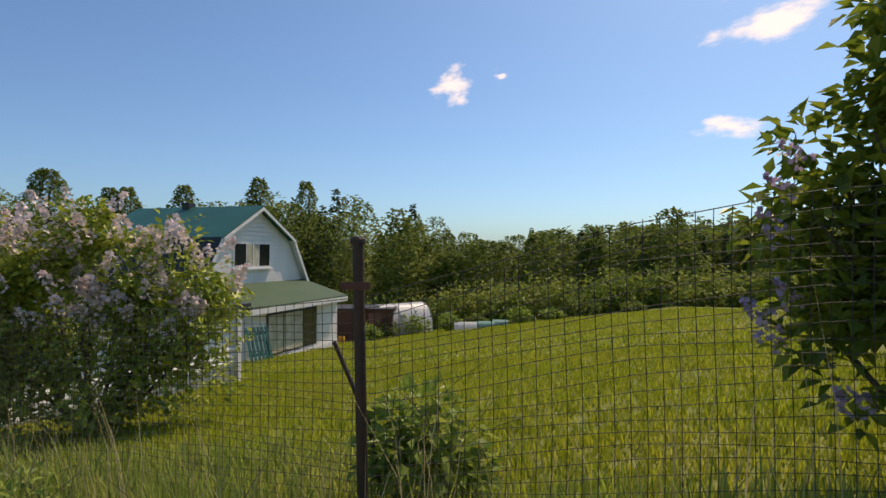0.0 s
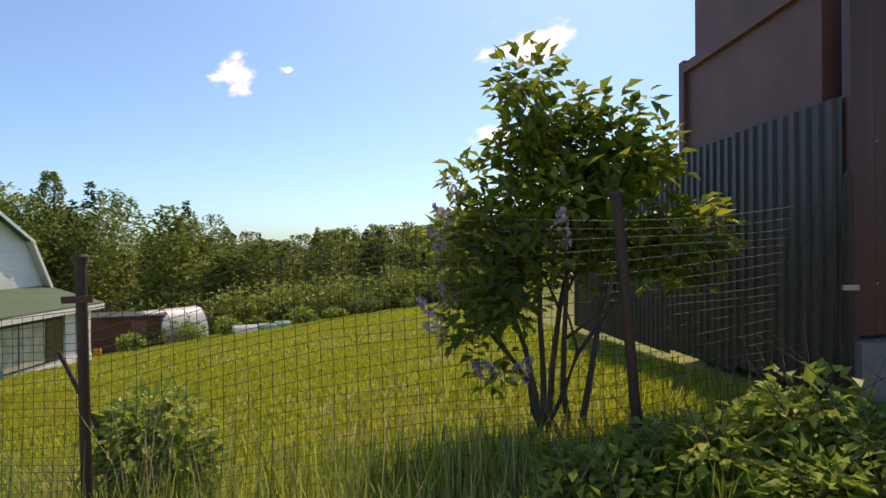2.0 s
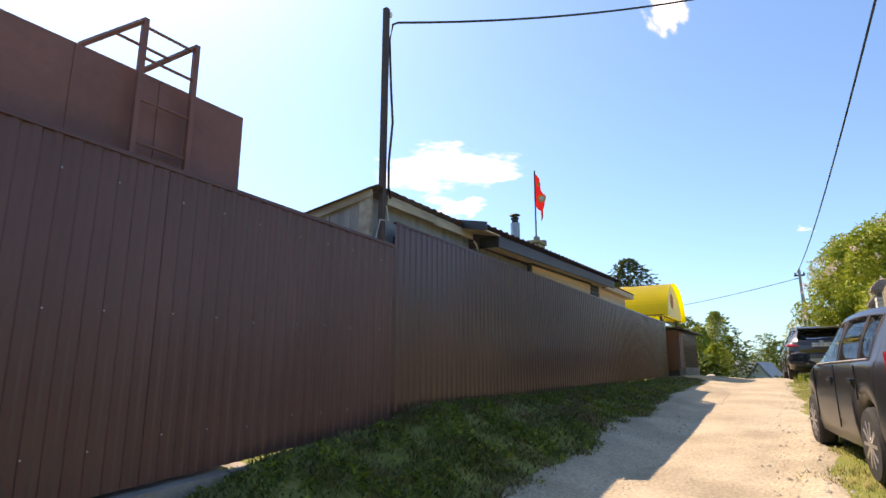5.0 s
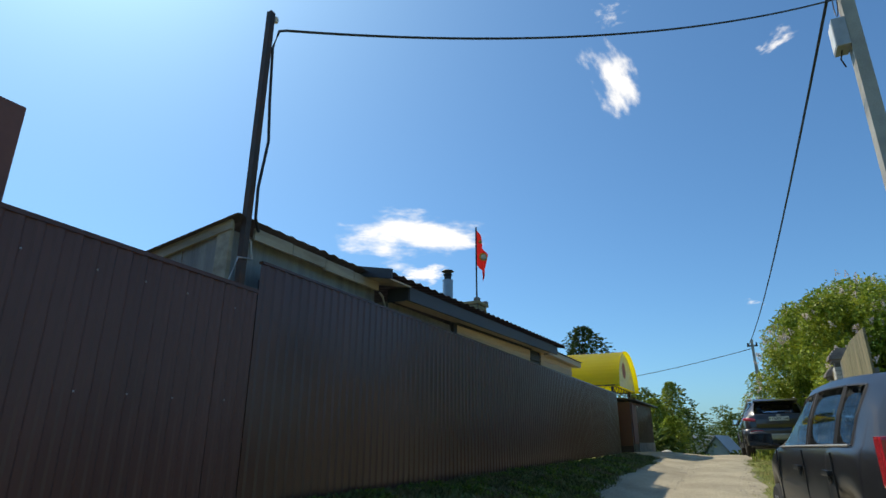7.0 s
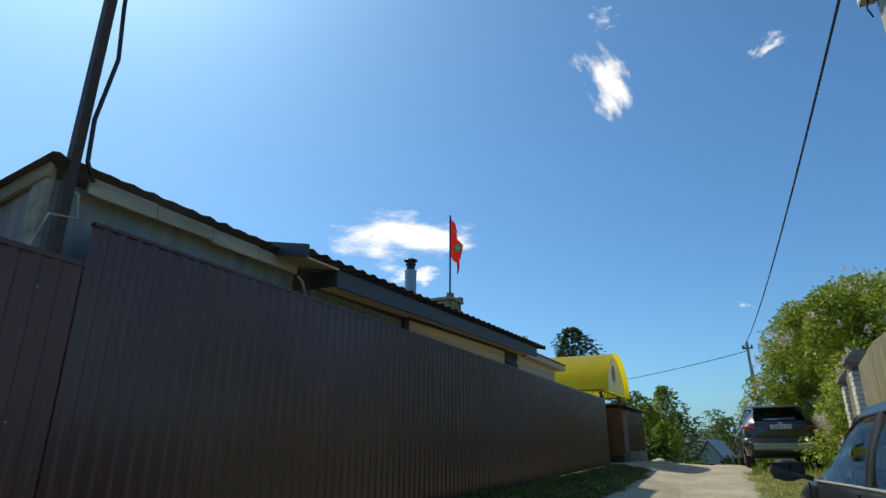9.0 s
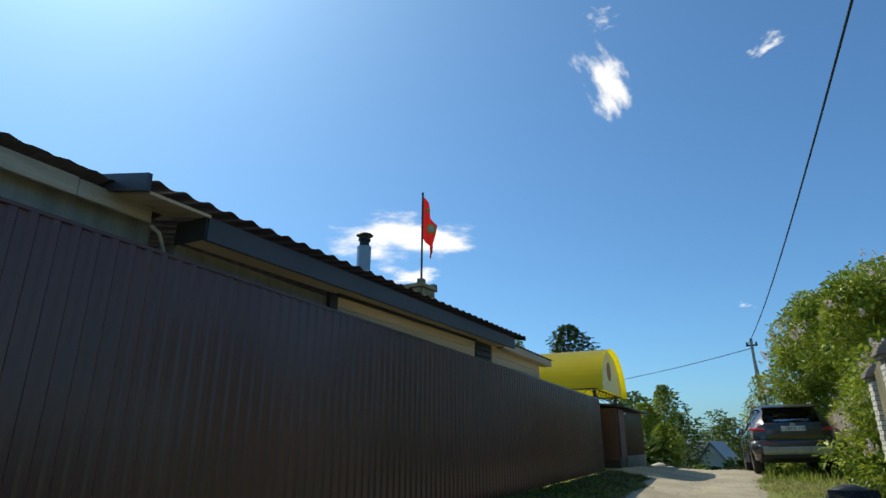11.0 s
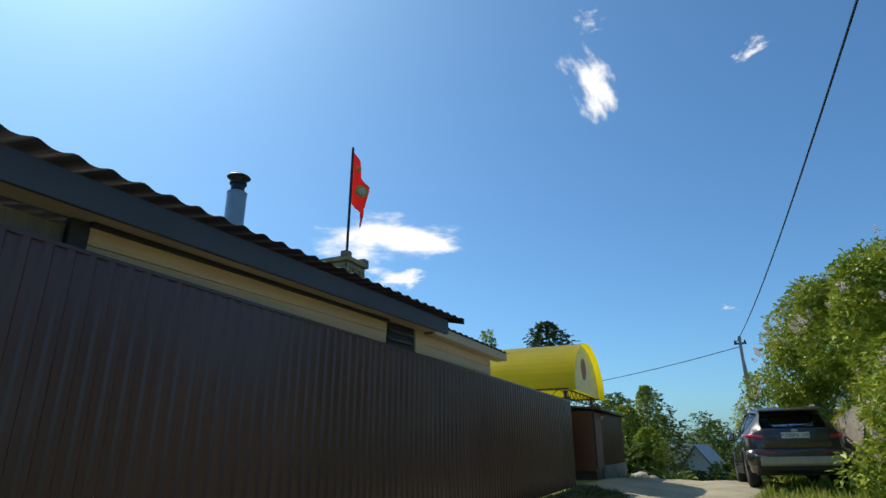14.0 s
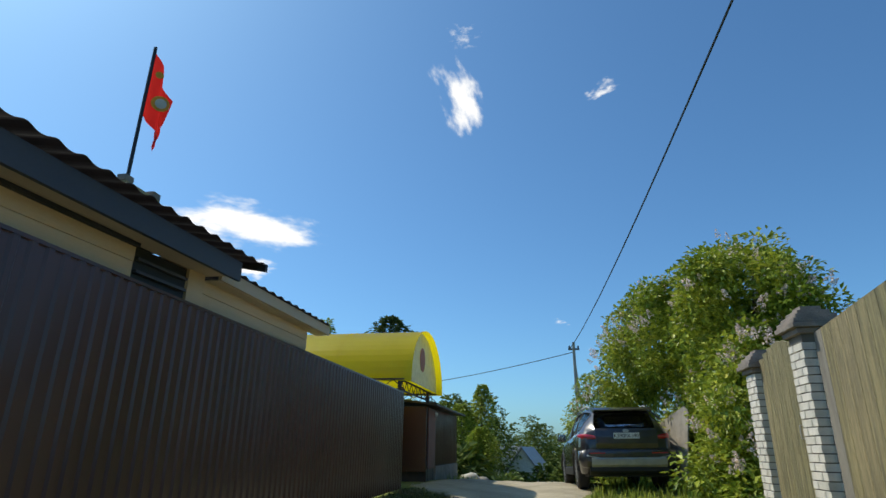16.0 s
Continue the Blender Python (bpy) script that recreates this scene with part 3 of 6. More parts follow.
# clover and plantain leaves on the shaded verge
rw = random.Random(201)
spots = []
for x, y, k in scatter(2600, 2.5, 19, 0.75, 2.6, 202, lambda x, y: verge_keep(x, y) * smooth(-0.1, 0.3, noise.noise((x * 2.1, y * 2.1, 12)))):
    for _ in range(3):
        px, py = x + rw.uniform(-0.06, 0.06), y + rw.uniform(-0.06, 0.06)
        a = rw.uniform(0, math.tau)
        spots.append(((px, py, ground_z(px, py) + bumps(px, py) + rw.uniform(0.005, 0.05)), Vector((math.cos(a), math.sin(a), 0.9))))
tagged(part("verge_weeds", raw_mesh("verge_weeds", *leaf_cloud(spots, 0.05, 203, ratio=0.75)), M_LEAF, None, "low broad-leaved weeds on the shaded verge"), category="weeds", kind="stuff")

# large lilac in front of the white wing
lumps = [(-6.3, 5.6, 0.55, 1.3, 0.8, 0.9), (-5.35, 5.9, 0.45, 0.8, 0.7, 0.8), (-7.2, 5.2, 0.6, 1.1, 0.8, 1.1), (-5.9, 5.7, 1.2, 0.9, 0.6, 0.6), (-6.9, 5.4, 1.35, 0.7, 0.6, 0.55), (-5.0, 6.0, 1.25, 0.6, 0.5, 0.5), (-4.75, 6.0, 0.75, 0.55, 0.5, 0.6), (-7.6, 5.1, 1.5, 0.7, 0.6, 0.6), (-6.4, 5.6, 1.7, 0.6, 0.5, 0.4)]
tips = [(-7.4, 5.2, 1.2), (-6.8, 5.4, 1.5), (-6.2, 5.6, 1.3), (-5.6, 5.8, 1.3), (-5.0, 5.9, 0.9), (-4.6, 6.0, 0.5), (-7.7, 5.1, 0.6), (-6.0, 5.4, 0.6)]
lumps = [(a - 0.4, b - 0.1, c, d, e, f) for a, b, c, d, e, f in lumps + [(-6.4, 5.3, -0.15, 1.3, 0.7, 0.6), (-5.2, 5.8, -0.1, 0.8, 0.6, 0.6), (-7.5, 5.0, -0.1, 1.0, 0.7, 0.6)]]
tips = [(a - 0.4, b - 0.1, c) for a, b, c in tips]
shrub("lilac_bush", "broad lilac bush heavy with pale mauve blossoms", (-6.5, 5.5, -0.78), clumped(lumps, 210, 0.33, 43), tips, 15000, 0.115, 41, on_lumps(lumps[:9], 130, 44, 0.1), 0.36, leaf=M_HEDGE, bloom_mat=M_BLOOM_OLD, stem=0.03)

# weeds and nettles at the foot of the fences
def weed(x, y, h, w, leaves, seed, leaf=M_LEAF2):
    z = ground_z(x, y)
    lumps = [(x, y, z + h * 0.55, w, w * 0.9, h * 0.5), (x + w * 0.5, y - w * 0.2, z + h * 0.35, w * 0.7, w * 0.7, h * 0.35), (x - w * 0.5, y + w * 0.2, z + h * 0.4, w * 0.7, w * 0.6, h * 0.4)]
    tips = [(x + w * a, y + w * b, z + h * 0.85) for a, b in ((0, 0), (0.6, 0.2), (-0.6, -0.1), (0.2, -0.5))]
    return lumps, tips, z


for name, label, x, y, h, w, n, seed in (
    ("shoot_thicket", "young leafy shoots growing round the fence post", -1.05, 2.85, 0.75, 0.36, 620, 51),
    ("nettle_clump", "sunlit clump of nettles at the fence corner", 2.25, 1.95, 0.55, 0.34, 620, 52),
    ("nettle_clump", "low nettles beside the verge", 2.45, 1.62, 0.42, 0.3, 480, 53),
    ("nettle_clump", "nettles under the lilac bush", 1.75, 2.05, 0.34, 0.36, 460, 54),
    ("weed_clump", "leafy weeds at the roadside", 1.15, 1.75, 0.26, 0.4, 420, 55),
    ("weed_clump", "leafy weeds in the tall grass", 0.2, 1.5, 0.24, 0.4, 380, 56),
    ("weed_clump", "leafy weeds in the tall grass", -1.6, 1.45, 0.3, 0.5, 480, 57),
    ("weed_clump", "leafy weeds in the tall grass", -2.8, 1.9, 0.36, 0.6, 560, 58),
    ("nettle_clump", "sunlit nettles along the roadside grass", -2.1, 1.62, 0.3, 0.42, 620, 59),
    ("nettle_clump", "sunlit nettles along the roadside grass", -3.3, 2.35, 0.36, 0.5, 620, 60),
    ("weed_clump", "leafy weeds in the tall grass", -0.7, 1.62, 0.24, 0.36, 420, 161),
    ("weed_clump", "leafy weeds at the roadside", 0.75, 1.62, 0.22, 0.34, 420, 162),
    ("nettle_clump", "shaded nettles at the foot of the lilac", 1.35, 2.0, 0.3, 0.34, 520, 163),
    ("nettle_clump", "sunlit nettles along the roadside grass", -2.6, 1.35, 0.42, 0.5, 760, 165),
    ("nettle_clump", "sunlit nettles along the roadside grass", -3.4, 1.6, 0.46, 0.55, 820, 166),
    ("nettle_clump", "sunlit nettles along the roadside grass", -4.3, 2.2, 0.5, 0.6, 820, 167),
    ("weed_clump", "leafy weeds in the tall grass", -1.7, 2.0, 0.34, 0.42, 520, 168),
    ("nettle_clump", "sunlit clump of nettles at the fence corner", 2.1, 1.6, 0.36, 0.3, 560, 164),
):
    lumps, tips, z = weed(x, y, h, w, n, seed)
    shrub(name, label, (x, y, z), lumps, tips, int(n * 1.6), 0.072 if name != "shoot_thicket" else 0.085, seed, leaf=M_LEAF2, category="weeds", stem=0.006, shell=0.6)


# ---- the wire fence ----
net = thing("wire_fence", "sagging dark wire-mesh garden fence with square holes", "fence")


def net_line(x):
    return knots(x, ((-5.6, 3.55), (-1.17, 2.42), (1.6, 2.30), (2.92, 2.55)))


def net_top(x):
    return knots(x, ((-5.6, 0.9), (-2.6, 1.15), (-1.17, 1.28), (0.0, 1.63), (0.6, 1.72), (1.47, 1.74), (2.2, 1.78), (2.9, 1.85)))


def net_bottom(x):
    return ground_z(x, net_line(x)) + 0.03


cell = 0.062
x = -5.6
while x < 2.9:
    pts = []
    for k in range(9):
        f = k / 8
        z = lerp(net_bottom(x), net_top(x), f)
        pts.append((x + 0.012 * math.sin(f * 5 + x), net_line(x) + 0.02 * math.sin(x * 2.1 + f * 3), z))
    part("upright_wire", tube(pts, 0.0019, 3), M_WIRE, net)
    x += cell
for k in range(25):
    f = k / 24
    pts = []
    x = -5.6
    while x < 2.92:
        z = lerp(net_bottom(x), net_top(x), f)
        pts.append((x, net_line(x) + 0.02 * math.sin(x * 2.1 + f * 3), z + 0.012 * math.sin(x * 3.3 + k)))
        x += 0.16
    part("cross_wire", tube(pts, 0.0019 if k < 24 else 0.0024, 3), M_WIRE, net)


def net_post(x, y, top, lean, label, arm=True):
    p = thing("fence_post", label, "post", "wire fence posts")
    z = ground_z(x, y)
    part("pipe", lathe([(0.026, z - 0.2), (0.026, top - 0.012), (0.026, top - 0.01)], 14), M_POST, p, smooth_shade=False)
    part("cap", lathe([(0.036, top - 0.022), (0.037, top), (0.03, top + 0.012), (0.004, top + 0.014)], 14), M_POST, p)
    if arm:
        part("bracket", box(-0.075, 0.075, -0.045, -0.033, top - 0.23, top - 0.195, 0.003), M_RUST, p, "rusty flat iron bracket")
    p.matrix_basis = pose(x, y, 0, 0, lean, 0)
    return p


net_post(-1.17, 2.40, 1.56, -1.6, "dark iron pipe fence post with a rusty cross bracket")
net_post(-5.5, 3.5, 1.0, 0.5, "dark iron pipe fence post beside the large lilac", False)
net_post(1.63, 2.27, 1.88, -5.0, "dark iron pipe fence post leaning beside the lilac", False)
rod = part("iron_rod", tube([(-1.22, 2.78, 0.05), (-1.32, 2.75, 0.6), (-1.5, 2.7, 1.03)], 0.012, 6), M_POST, None, "thin bent iron rod leaning in the grass")
tagged(rod, category="rod")

# ---- the tall corrugated fence ----
def rib_sheet(width, z0, z1, top_slope=0.0, bottom_slope=0.0, pitch=0.115, depth=0.016):
    """One profiled steel sheet along x: flat pans and raised ribs, with real thickness at its rims."""
    prof = []
    x = 0.0
    while x < width - 1e-4:
        for dx, y in ((0, 0), (0.42, 0), (0.55, -1), (0.87, -1), (1.0, 0)):
            xx = x + dx * pitch
            if xx <= width + 1e-4 and (not prof or xx > prof[-1][0] + 1e-5):
                prof.append((xx, y * depth))
        x += pitch
    bm = bmesh.new()
    rows = []
    for z, sl in ((z0, bottom_slope), (z1, top_slope)):
        for off in (0.0, 0.0012):
            rows.append([bm.verts.new((x, y + off, z + sl * x)) for x, y in prof])
    lo, lo_b, hi, hi_b = rows
    for i in range(len(prof) - 1):
        bm.faces.new((lo[i], lo[i + 1], hi[i + 1], hi[i]))
        bm.faces.new((lo_b[i + 1], lo_b[i], hi_b[i], hi_b[i + 1]))
        bm.faces.new((hi[i], hi[i + 1], hi_b[i + 1], hi_b[i]))
        bm.faces.new((lo[i + 1], lo[i], lo_b[i], lo_b[i + 1]))
    return finish(bm, "sheet")


def strip(x0, z0, x1, z1, y0, y1, h):
    """A straight bar along the fence whose height changes from end to end."""
    return extrude_outline([(x0, z0 - h / 2), (x1, z1 - h / 2), (x1, z1 + h / 2), (x0, z0 + h / 2)], y0, y1)


screw_me = finish(lathe([(0.007, 0.0), (0.007, -0.004), (0.004, -0.007)], 6, axis="y"), "screw")
FY = 2.65
tall = thing("corrugated_fence", "tall dark brown corrugated steel fence on a concrete footing", "fence")
for i, (x0, x1) in enumerate(((3.0, 4.15), (4.15, 5.3), (5.3, 6.45), (6.45, 6.8))):
    t0, b0 = lerp(3.27, 3.17, (x0 - 3) / 3.75), lerp(1.09, 1.33, (x0 - 3) / 3.8)
    sheet_ob = part("sheet", rib_sheet(x1 - x0 + (0.02 if i < 3 else 0), b0, t0, -0.1 / 3.75, 0.24 / 3.8, depth=0.010), M_BROWN_MATT, tall, m=pose(x0, FY - 0.003 * (i % 2), 0))
    for zf in (0.14, 0.52, 0.9):
        for k in range(3):
            xx = x0 + 0.12 + k * 0.345
            if xx < x1 - 0.05:
                part("screw", screw_me, M_SCREW, sheet_ob, m=pose(0.12 + k * 0.345, 0.0, lerp(b0, t0, zf) + 0.02 * noise.noise((xx * 9, zf, 0))))
bm = strip(2.98, 3.275, 6.8, 3.175, FY - 0.02, FY + 0.02, 0.03)
part("top_rail", bm, M_BROWN_MATT, tall)
part("corner_post", box(2.955, 3.0, FY - 0.02, FY + 0.05, 0.6, 3.27, 0.006), M_BROWN_MATT, tall)
for z in (1.45, 2.3, 3.0):
    part("back_rail", box(3.0, 6.8, FY + 0.004, FY + 0.03, z, z + 0.04), M_POST, tall)
part("footing", extrude_outline([(2.95, 0.4), (2.95, 1.06), (4.2, 1.13), (5.4, 1.21), (6.8, 1.29), (6.8, 0.8)], FY - 0.1, FY + 0.16, 0.012), M_CONCRETE, tall, "bare grey concrete footing")

low = thing("corrugated_fence", "long dark brown corrugated steel fence above the verge", "fence")
n = 13
w = (21.6 - 6.8) / n
for i in range(n):
    x0 = 6.8 + i * w
    dz = lerp(0, -0.09, i / n)
    base = lerp(1.44, 1.66, i / n)
    me = rib_sheet(w + 0.015, base, 3.43 + dz, -0.09 / 14.8, 0.22 / 14.8)
    ob = part("sheet", me, M_BROWN, low, m=pose(x0, FY - 0.004 * (i % 2) - 0.006, 0))
part("top_rail", strip(6.8, 3.438, 21.6, 3.348, FY - 0.028, FY + 0.02, 0.022), M_BROWN, low)
for z in (1.95, 3.05):
    part("back_rail", box(6.8, 21.6, FY + 0.004, FY + 0.03, z, z + 0.04), M_POST, low)
for i in range(7):
    part("post", box(6.84 + i * 2.44, 6.90 + i * 2.44, FY + 0.03, FY + 0.05, 1.2, 3.3, 0.004), M_POST, low)

side = thing("corrugated_fence", "side run of dull brown corrugated fence facing the lawn", "fence")
for i in range(5):
    y0 = 2.68 + i * 1.15
    zg = ground_z(2.9, y0)
    part("sheet", rib_sheet(1.165, min(1.0, zg + 0.06), 2.48, 0.012, -0.02), M_BROWN_SIDE, side, m=pose(2.94, y0, 0, 0, 0, 90) @ Matrix.Diagonal((1, -1, 1, 1)))
part("pipe_post", lathe([(0.025, 0.45), (0.025, 2.0), (0.03, 2.0), (0.012, 2.03)], 12), M_POST, side, m=pose(2.9, 2.58, 0))
part("clamp", box(2.84, 2.93, 2.54, 2.56, 1.36, 1.39, 0.003), M_SCREW, side, "small bright metal clamp")

# ---- the iron cabin behind the fence ----
cabin = thing("iron_cabin", "brown painted iron cabin standing above the fence", "cabin")
part("lower_body", box(2.99, 4.9, 2.86, 4.78, 0.7, 3.28, 0.01), M_BOX, cabin)
part("upper_body", box(3.06, 4.92, 2.90, 4.70, 3.28, 3.99, 0.008), M_BOX, cabin)
fr = bmesh.new()
for a in ((2.95, 2.99, 2.86, 2.96, 2.42, 3.3), (2.95, 2.99, 4.70, 4.80, 2.42, 3.36), (2.95, 2.99, 2.96, 4.70, 3.24, 3.33), (2.95, 2.99, 2.96, 4.70, 2.40, 2.47)):
    box(*a, 0.004, bm=fr)
part("panel_frame", fr, M_BOX, cabin, "raised frame round a plain panel")
for k in range(2):
    part("seam", box(3.55 + 0.6 * k, 3.562 + 0.6 * k, 2.893, 2.9, 3.3, 3.98), M_BOX, cabin)
ladder = thing("roof_ladder", "brown iron ladder hooked over the cabin roof", "ladder")
for x in (3.95, 4.37):
    part("rail", box(x - 0.02, x + 0.02, 2.80, 2.84, 2.9, 4.36, 0.004), M_BOX, ladder)
    bm = tube([(x, 2.82, 4.35), (x - 0.36, 2.93, 4.0)], 0.021, 4)
    part("brace", bm, M_BOX, ladder)
for z in (3.1, 3.42, 3.74, 4.06, 4.3):
    part("rung", tube([(3.95, 2.82, z), (4.37, 2.82, z)], 0.011, 6), M_BOX, ladder)
part("cross_bar", tube([(3.77, 2.87, 4.17), (4.19, 2.87, 4.17)], 0.011, 6), M_BOX, ladder)

# ---- the grey shed ----
shed = thing("grey_shed", "weathered grey plank shed with a peeling cream eave", "shed")
part("front_wall", box(6.62, 8.85, 2.86, 2.95, 0.9, 3.72), M_GREYWOOD, shed)
for k in range(14):
    y = 2.95 + k * 0.16
    part("gable_board", box(6.6 + 0.004 * (k % 3), 6.635, y, y + 0.152, 0.9, 3.76 - 0.0245 * k, 0.003), M_GREYWOOD, shed)
part("corner_board", box(6.575, 6.62, 2.82, 2.97, 2.9, 3.80, 0.004), M_OLDTRIM, shed)
for k in range(4):
    part("eave_board", box(6.78 + k * 0.495, 6.78 + k * 0.495 + 0.49, 2.735, 2.76, 3.655 - 0.008 * k + 0.01 * (k % 2), 3.765 - 0.006 * k, 0.004), M_OLDTRIM, shed, "cream-painted peeling eave board")
part("verge_board", extrude_outline([(0, 3.70), (0, 3.82), (-2.4, 3.42), (-2.4, 3.30)], 0, 0.03, 0.003), M_OLDTRIM, shed, m=pose(6.56, 2.8, 0, 0, 0, -90))
sl = bmesh.new()
nx, ny = 60, 8
grid = [[sl.verts.new((6.5 + 2.42 * i / nx, 2.68 + 2.3 * j / ny, 3.80 + 0.10 * (1 - j / ny) * 0 - 0.155 * (2.3 * j / ny) * (1 if j else 1) + 0.007 * math.sin(i * math.tau / 4) + 0.012 * noise.noise((i * 0.5, j, 0)))) for i in range(nx + 1)] for j in range(ny + 1)]
for j in range(ny):
    for i in range(nx):
        sl.faces.new((grid[j][i], grid[j][i + 1], grid[j + 1][i + 1], grid[j + 1][i]))
bmesh.ops.solidify(sl, geom=sl.faces[:], thickness=0.025)
part("roof", sl, M_SLATE, shed, "wavy weathered slate roof sheets")
part("conduit", tube([(6.62, 2.73, 3.66), (6.7, 2.69, 3.6), (6.72, 2.68, 3.45), (6.55, 2.66, 3.42), (6.48, 2.66, 3.2)], 0.008, 6), M_SCREW, shed)

# ---- the service pole and its cable ----
mast = thing("service_mast", "rusty square steel mast carrying a looped cable", "pole")
part("tube", box(6.61, 6.67, 2.68, 2.74, 1.2, 5.98, 0.006), M_POST, mast)
part("insulator", lathe([(0.02, 0), (0.03, 0.03), (0.02, 0.06), (0.01, 0.07)], 10), M_WHITE, mast, m=pose(6.7, 2.7, 5.9))
cable = thing("service_cable", "black cable looping from the mast down to the shed", "cable")
part("drop", tube([(6.86, 2.7, 5.92), (6.76, 2.7, 5.84), (6.70, 2.7, 5.6), (6.72, 2.68, 5.0), (6.75, 2.67, 4.6), (6.68, 2.66, 4.1), (6.70, 2.67, 3.82), (6.78, 2.7, 3.72)], 0.014, 7), M_CABLE, cable)

# ---- the brown-roofed house behind the fence ----
house = thing("brown_roof_house", "low cream-clad house with a dark metal-tile roof", "house")


def rising(bm):
    """The eave climbs slightly along the road."""
    bm.transform(Matrix(((1, 0, 0, 0), (0, 1, 0, 0), (0.021, 0, 1, -0.185), (0, 0, 0, 1))))
    return bm


# Wall coloured dark: the eave's shade is painted into its boards.
part("wall", box(8.97, 14.85, 2.74, 8.0, 0.9, 3.56), M_OAKGREY, house, "boarded wall painted dark for the eave's shade")
for k in range(4):
    z0 = 3.10 + k * 0.115
    part("plank", rising(extrude_outline([(10.75, z0), (14.0, z0), (14.0, z0 + 0.112), (10.75, z0 + 0.112)], 2.712 - 0.004 * (k % 2), 2.738, 0.004)), M_CLAP, house, "cream horizontal cladding board")
part("corner_strip", rising(box(10.64, 10.75, 2.69, 2.738, 3.0, 3.56, 0.004)), M_DARKROOF, house)
# Dark strip built in for the shadow line between soffit and planks.
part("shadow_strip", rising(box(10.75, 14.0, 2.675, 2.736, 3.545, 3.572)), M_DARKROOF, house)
vent = part("vent_grille", rising(box(14.0, 14.62, 2.725, 2.738, 3.0, 3.56)), M_BLACK, house, "black louvred vent opening")
for k in range(5):
    part("slat", rising(box(14.02, 14.60, 2.69, 2.724, 3.10 + k * 0.09, 3.122 + k * 0.09, 0.003)), M_FASCIA, vent)
part("soffit", rising(box(8.98, 14.9, 2.475, 2.74, 3.575, 3.588)), M_SOFFIT, house, "cream boarded soffit under the eave")
part("fascia", rising(box(8.97, 14.95, 2.44, 2.472, 3.535, 3.70, 0.004)), M_FASCIA, house, "dark grey steel fascia")
part("eave_end", rising(box(8.955, 8.968, 2.45, 2.74, 3.54, 3.70, 0.003)), M_DARKROOF, house, "dark end of the boxed eave")
for k in range(4):
    x = 8.50 + k * 0.117
    bm = extrude_outline([(2.42, 3.685), (5.3, 4.25), (5.3, 4.27), (2.42, 3.705)], -x - 0.113, -x)
    bm.transform(Matrix.Rotation(radians(90), 4, "Z"))
    part("soffit_board", rising(bm), M_SOFFIT, house, "cream board under the roof overhang")
def tile_roof(x0, x1, y0, z0, depth, slope, pitch=0.19, rise=0.024, course=0.35):
    """Pressed metal-tile sheet: waves along x, small steps up the slope."""
    bm = bmesh.new()
    nx = int((x1 - x0) / pitch * 8)
    rows = []
    v = 0.0
    k = 0
    while v < depth:
        for vv, dz in ((v, 0.0), (min(v + course, depth) - 0.001, -0.018)):
            ring = []
            for i in range(nx + 1):
                x = lerp(x0, x1, i / nx)
                ph = (x - x0) / pitch % 1.0
                wv = rise * (math.sin(ph * math.tau) * 0.5 + 0.5) ** 1.4
                ring.append(bm.verts.new((x, y0 + vv, z0 + slope * vv + wv + dz)))
            rows.append(ring)
        v += course
        k += 1
    for a, b in zip(rows, rows[1:]):
        for i in range(nx):
            bm.faces.new((a[i], a[i + 1], b[i + 1], b[i]))
    bmesh.ops.solidify(bm, geom=bm.faces[:], thickness=0.006)
    return bm


part("roof", rising(tile_roof(8.46, 15.22, 2.36, 3.735, 3.1, 0.20)), M_TILE, house, "dark brown pressed metal tiles")
for name, mat, outline, x0, x1, label in (
    ("back_roof", M_TILE, [(5.44, 4.36), (8.6, 3.7), (8.6, 3.66), (5.44, 4.32)], 8.46, 15.2, ""),
    ("gable_end", M_CLAP, [(2.5, 3.6), (5.4, 4.28), (8.4, 3.6)], 14.80, 14.88, ""),
    ("verge_trim", M_TILE, [(2.36, 3.69), (5.44, 4.305), (5.44, 4.375), (2.36, 3.76)], 15.2, 15.24, ""),
    ("verge_flashing", M_FASCIA, [(2.36, 3.67), (5.44, 4.285), (5.44, 4.40), (2.36, 3.785)], 8.43, 8.458, "grey steel verge flashing"),
):
    bm = extrude_outline(outline, -x1, -x0)
    bm.transform(Matrix.Rotation(radians(90), 4, "Z"))
    part(name, rising(bm), mat, house, label)
part("drain_hose", tube([(8.76, 2.73, 3.62), (8.82, 2.72, 3.58), (8.87, 2.72, 3.48), (8.89, 2.715, 3.36), (8.89, 2.715, 3.2)], 0.012, 7), M_OLDTRIM, house, "pale bent hose hanging from the eave")

part("plank", rising(box(14.63, 14.85, 2.705, 2.738, 3.0, 3.57, 0.004)), M_CLAP, house)
annex = thing("cream_annex", "small cream-boarded annex beside the house", "house")
part("wall", box(14.86, 17.15, 2.80, 6.5, 0.9, 3.68), M_CLAP, annex)
for k in range(5):
    part("plank", box(14.86, 17.18, 2.77, 2.798, 3.10 + k * 0.118, 3.213 + k * 0.118, 0.004), M_CLAP, annex)
part("roof", tile_roof(15.26, 17.62, 2.60, 3.80, 2.4, 0.2), M_TILE, annex, "dark brown pressed metal tiles")
part("fascia", box(14.97, 17.55, 2.63, 2.66, 3.69, 3.80, 0.003), M_SOFFIT, annex, "cream eave board")
part("soffit", box(14.97, 17.5, 2.66, 2.80, 3.684, 3.694), M_SOFFIT, annex)

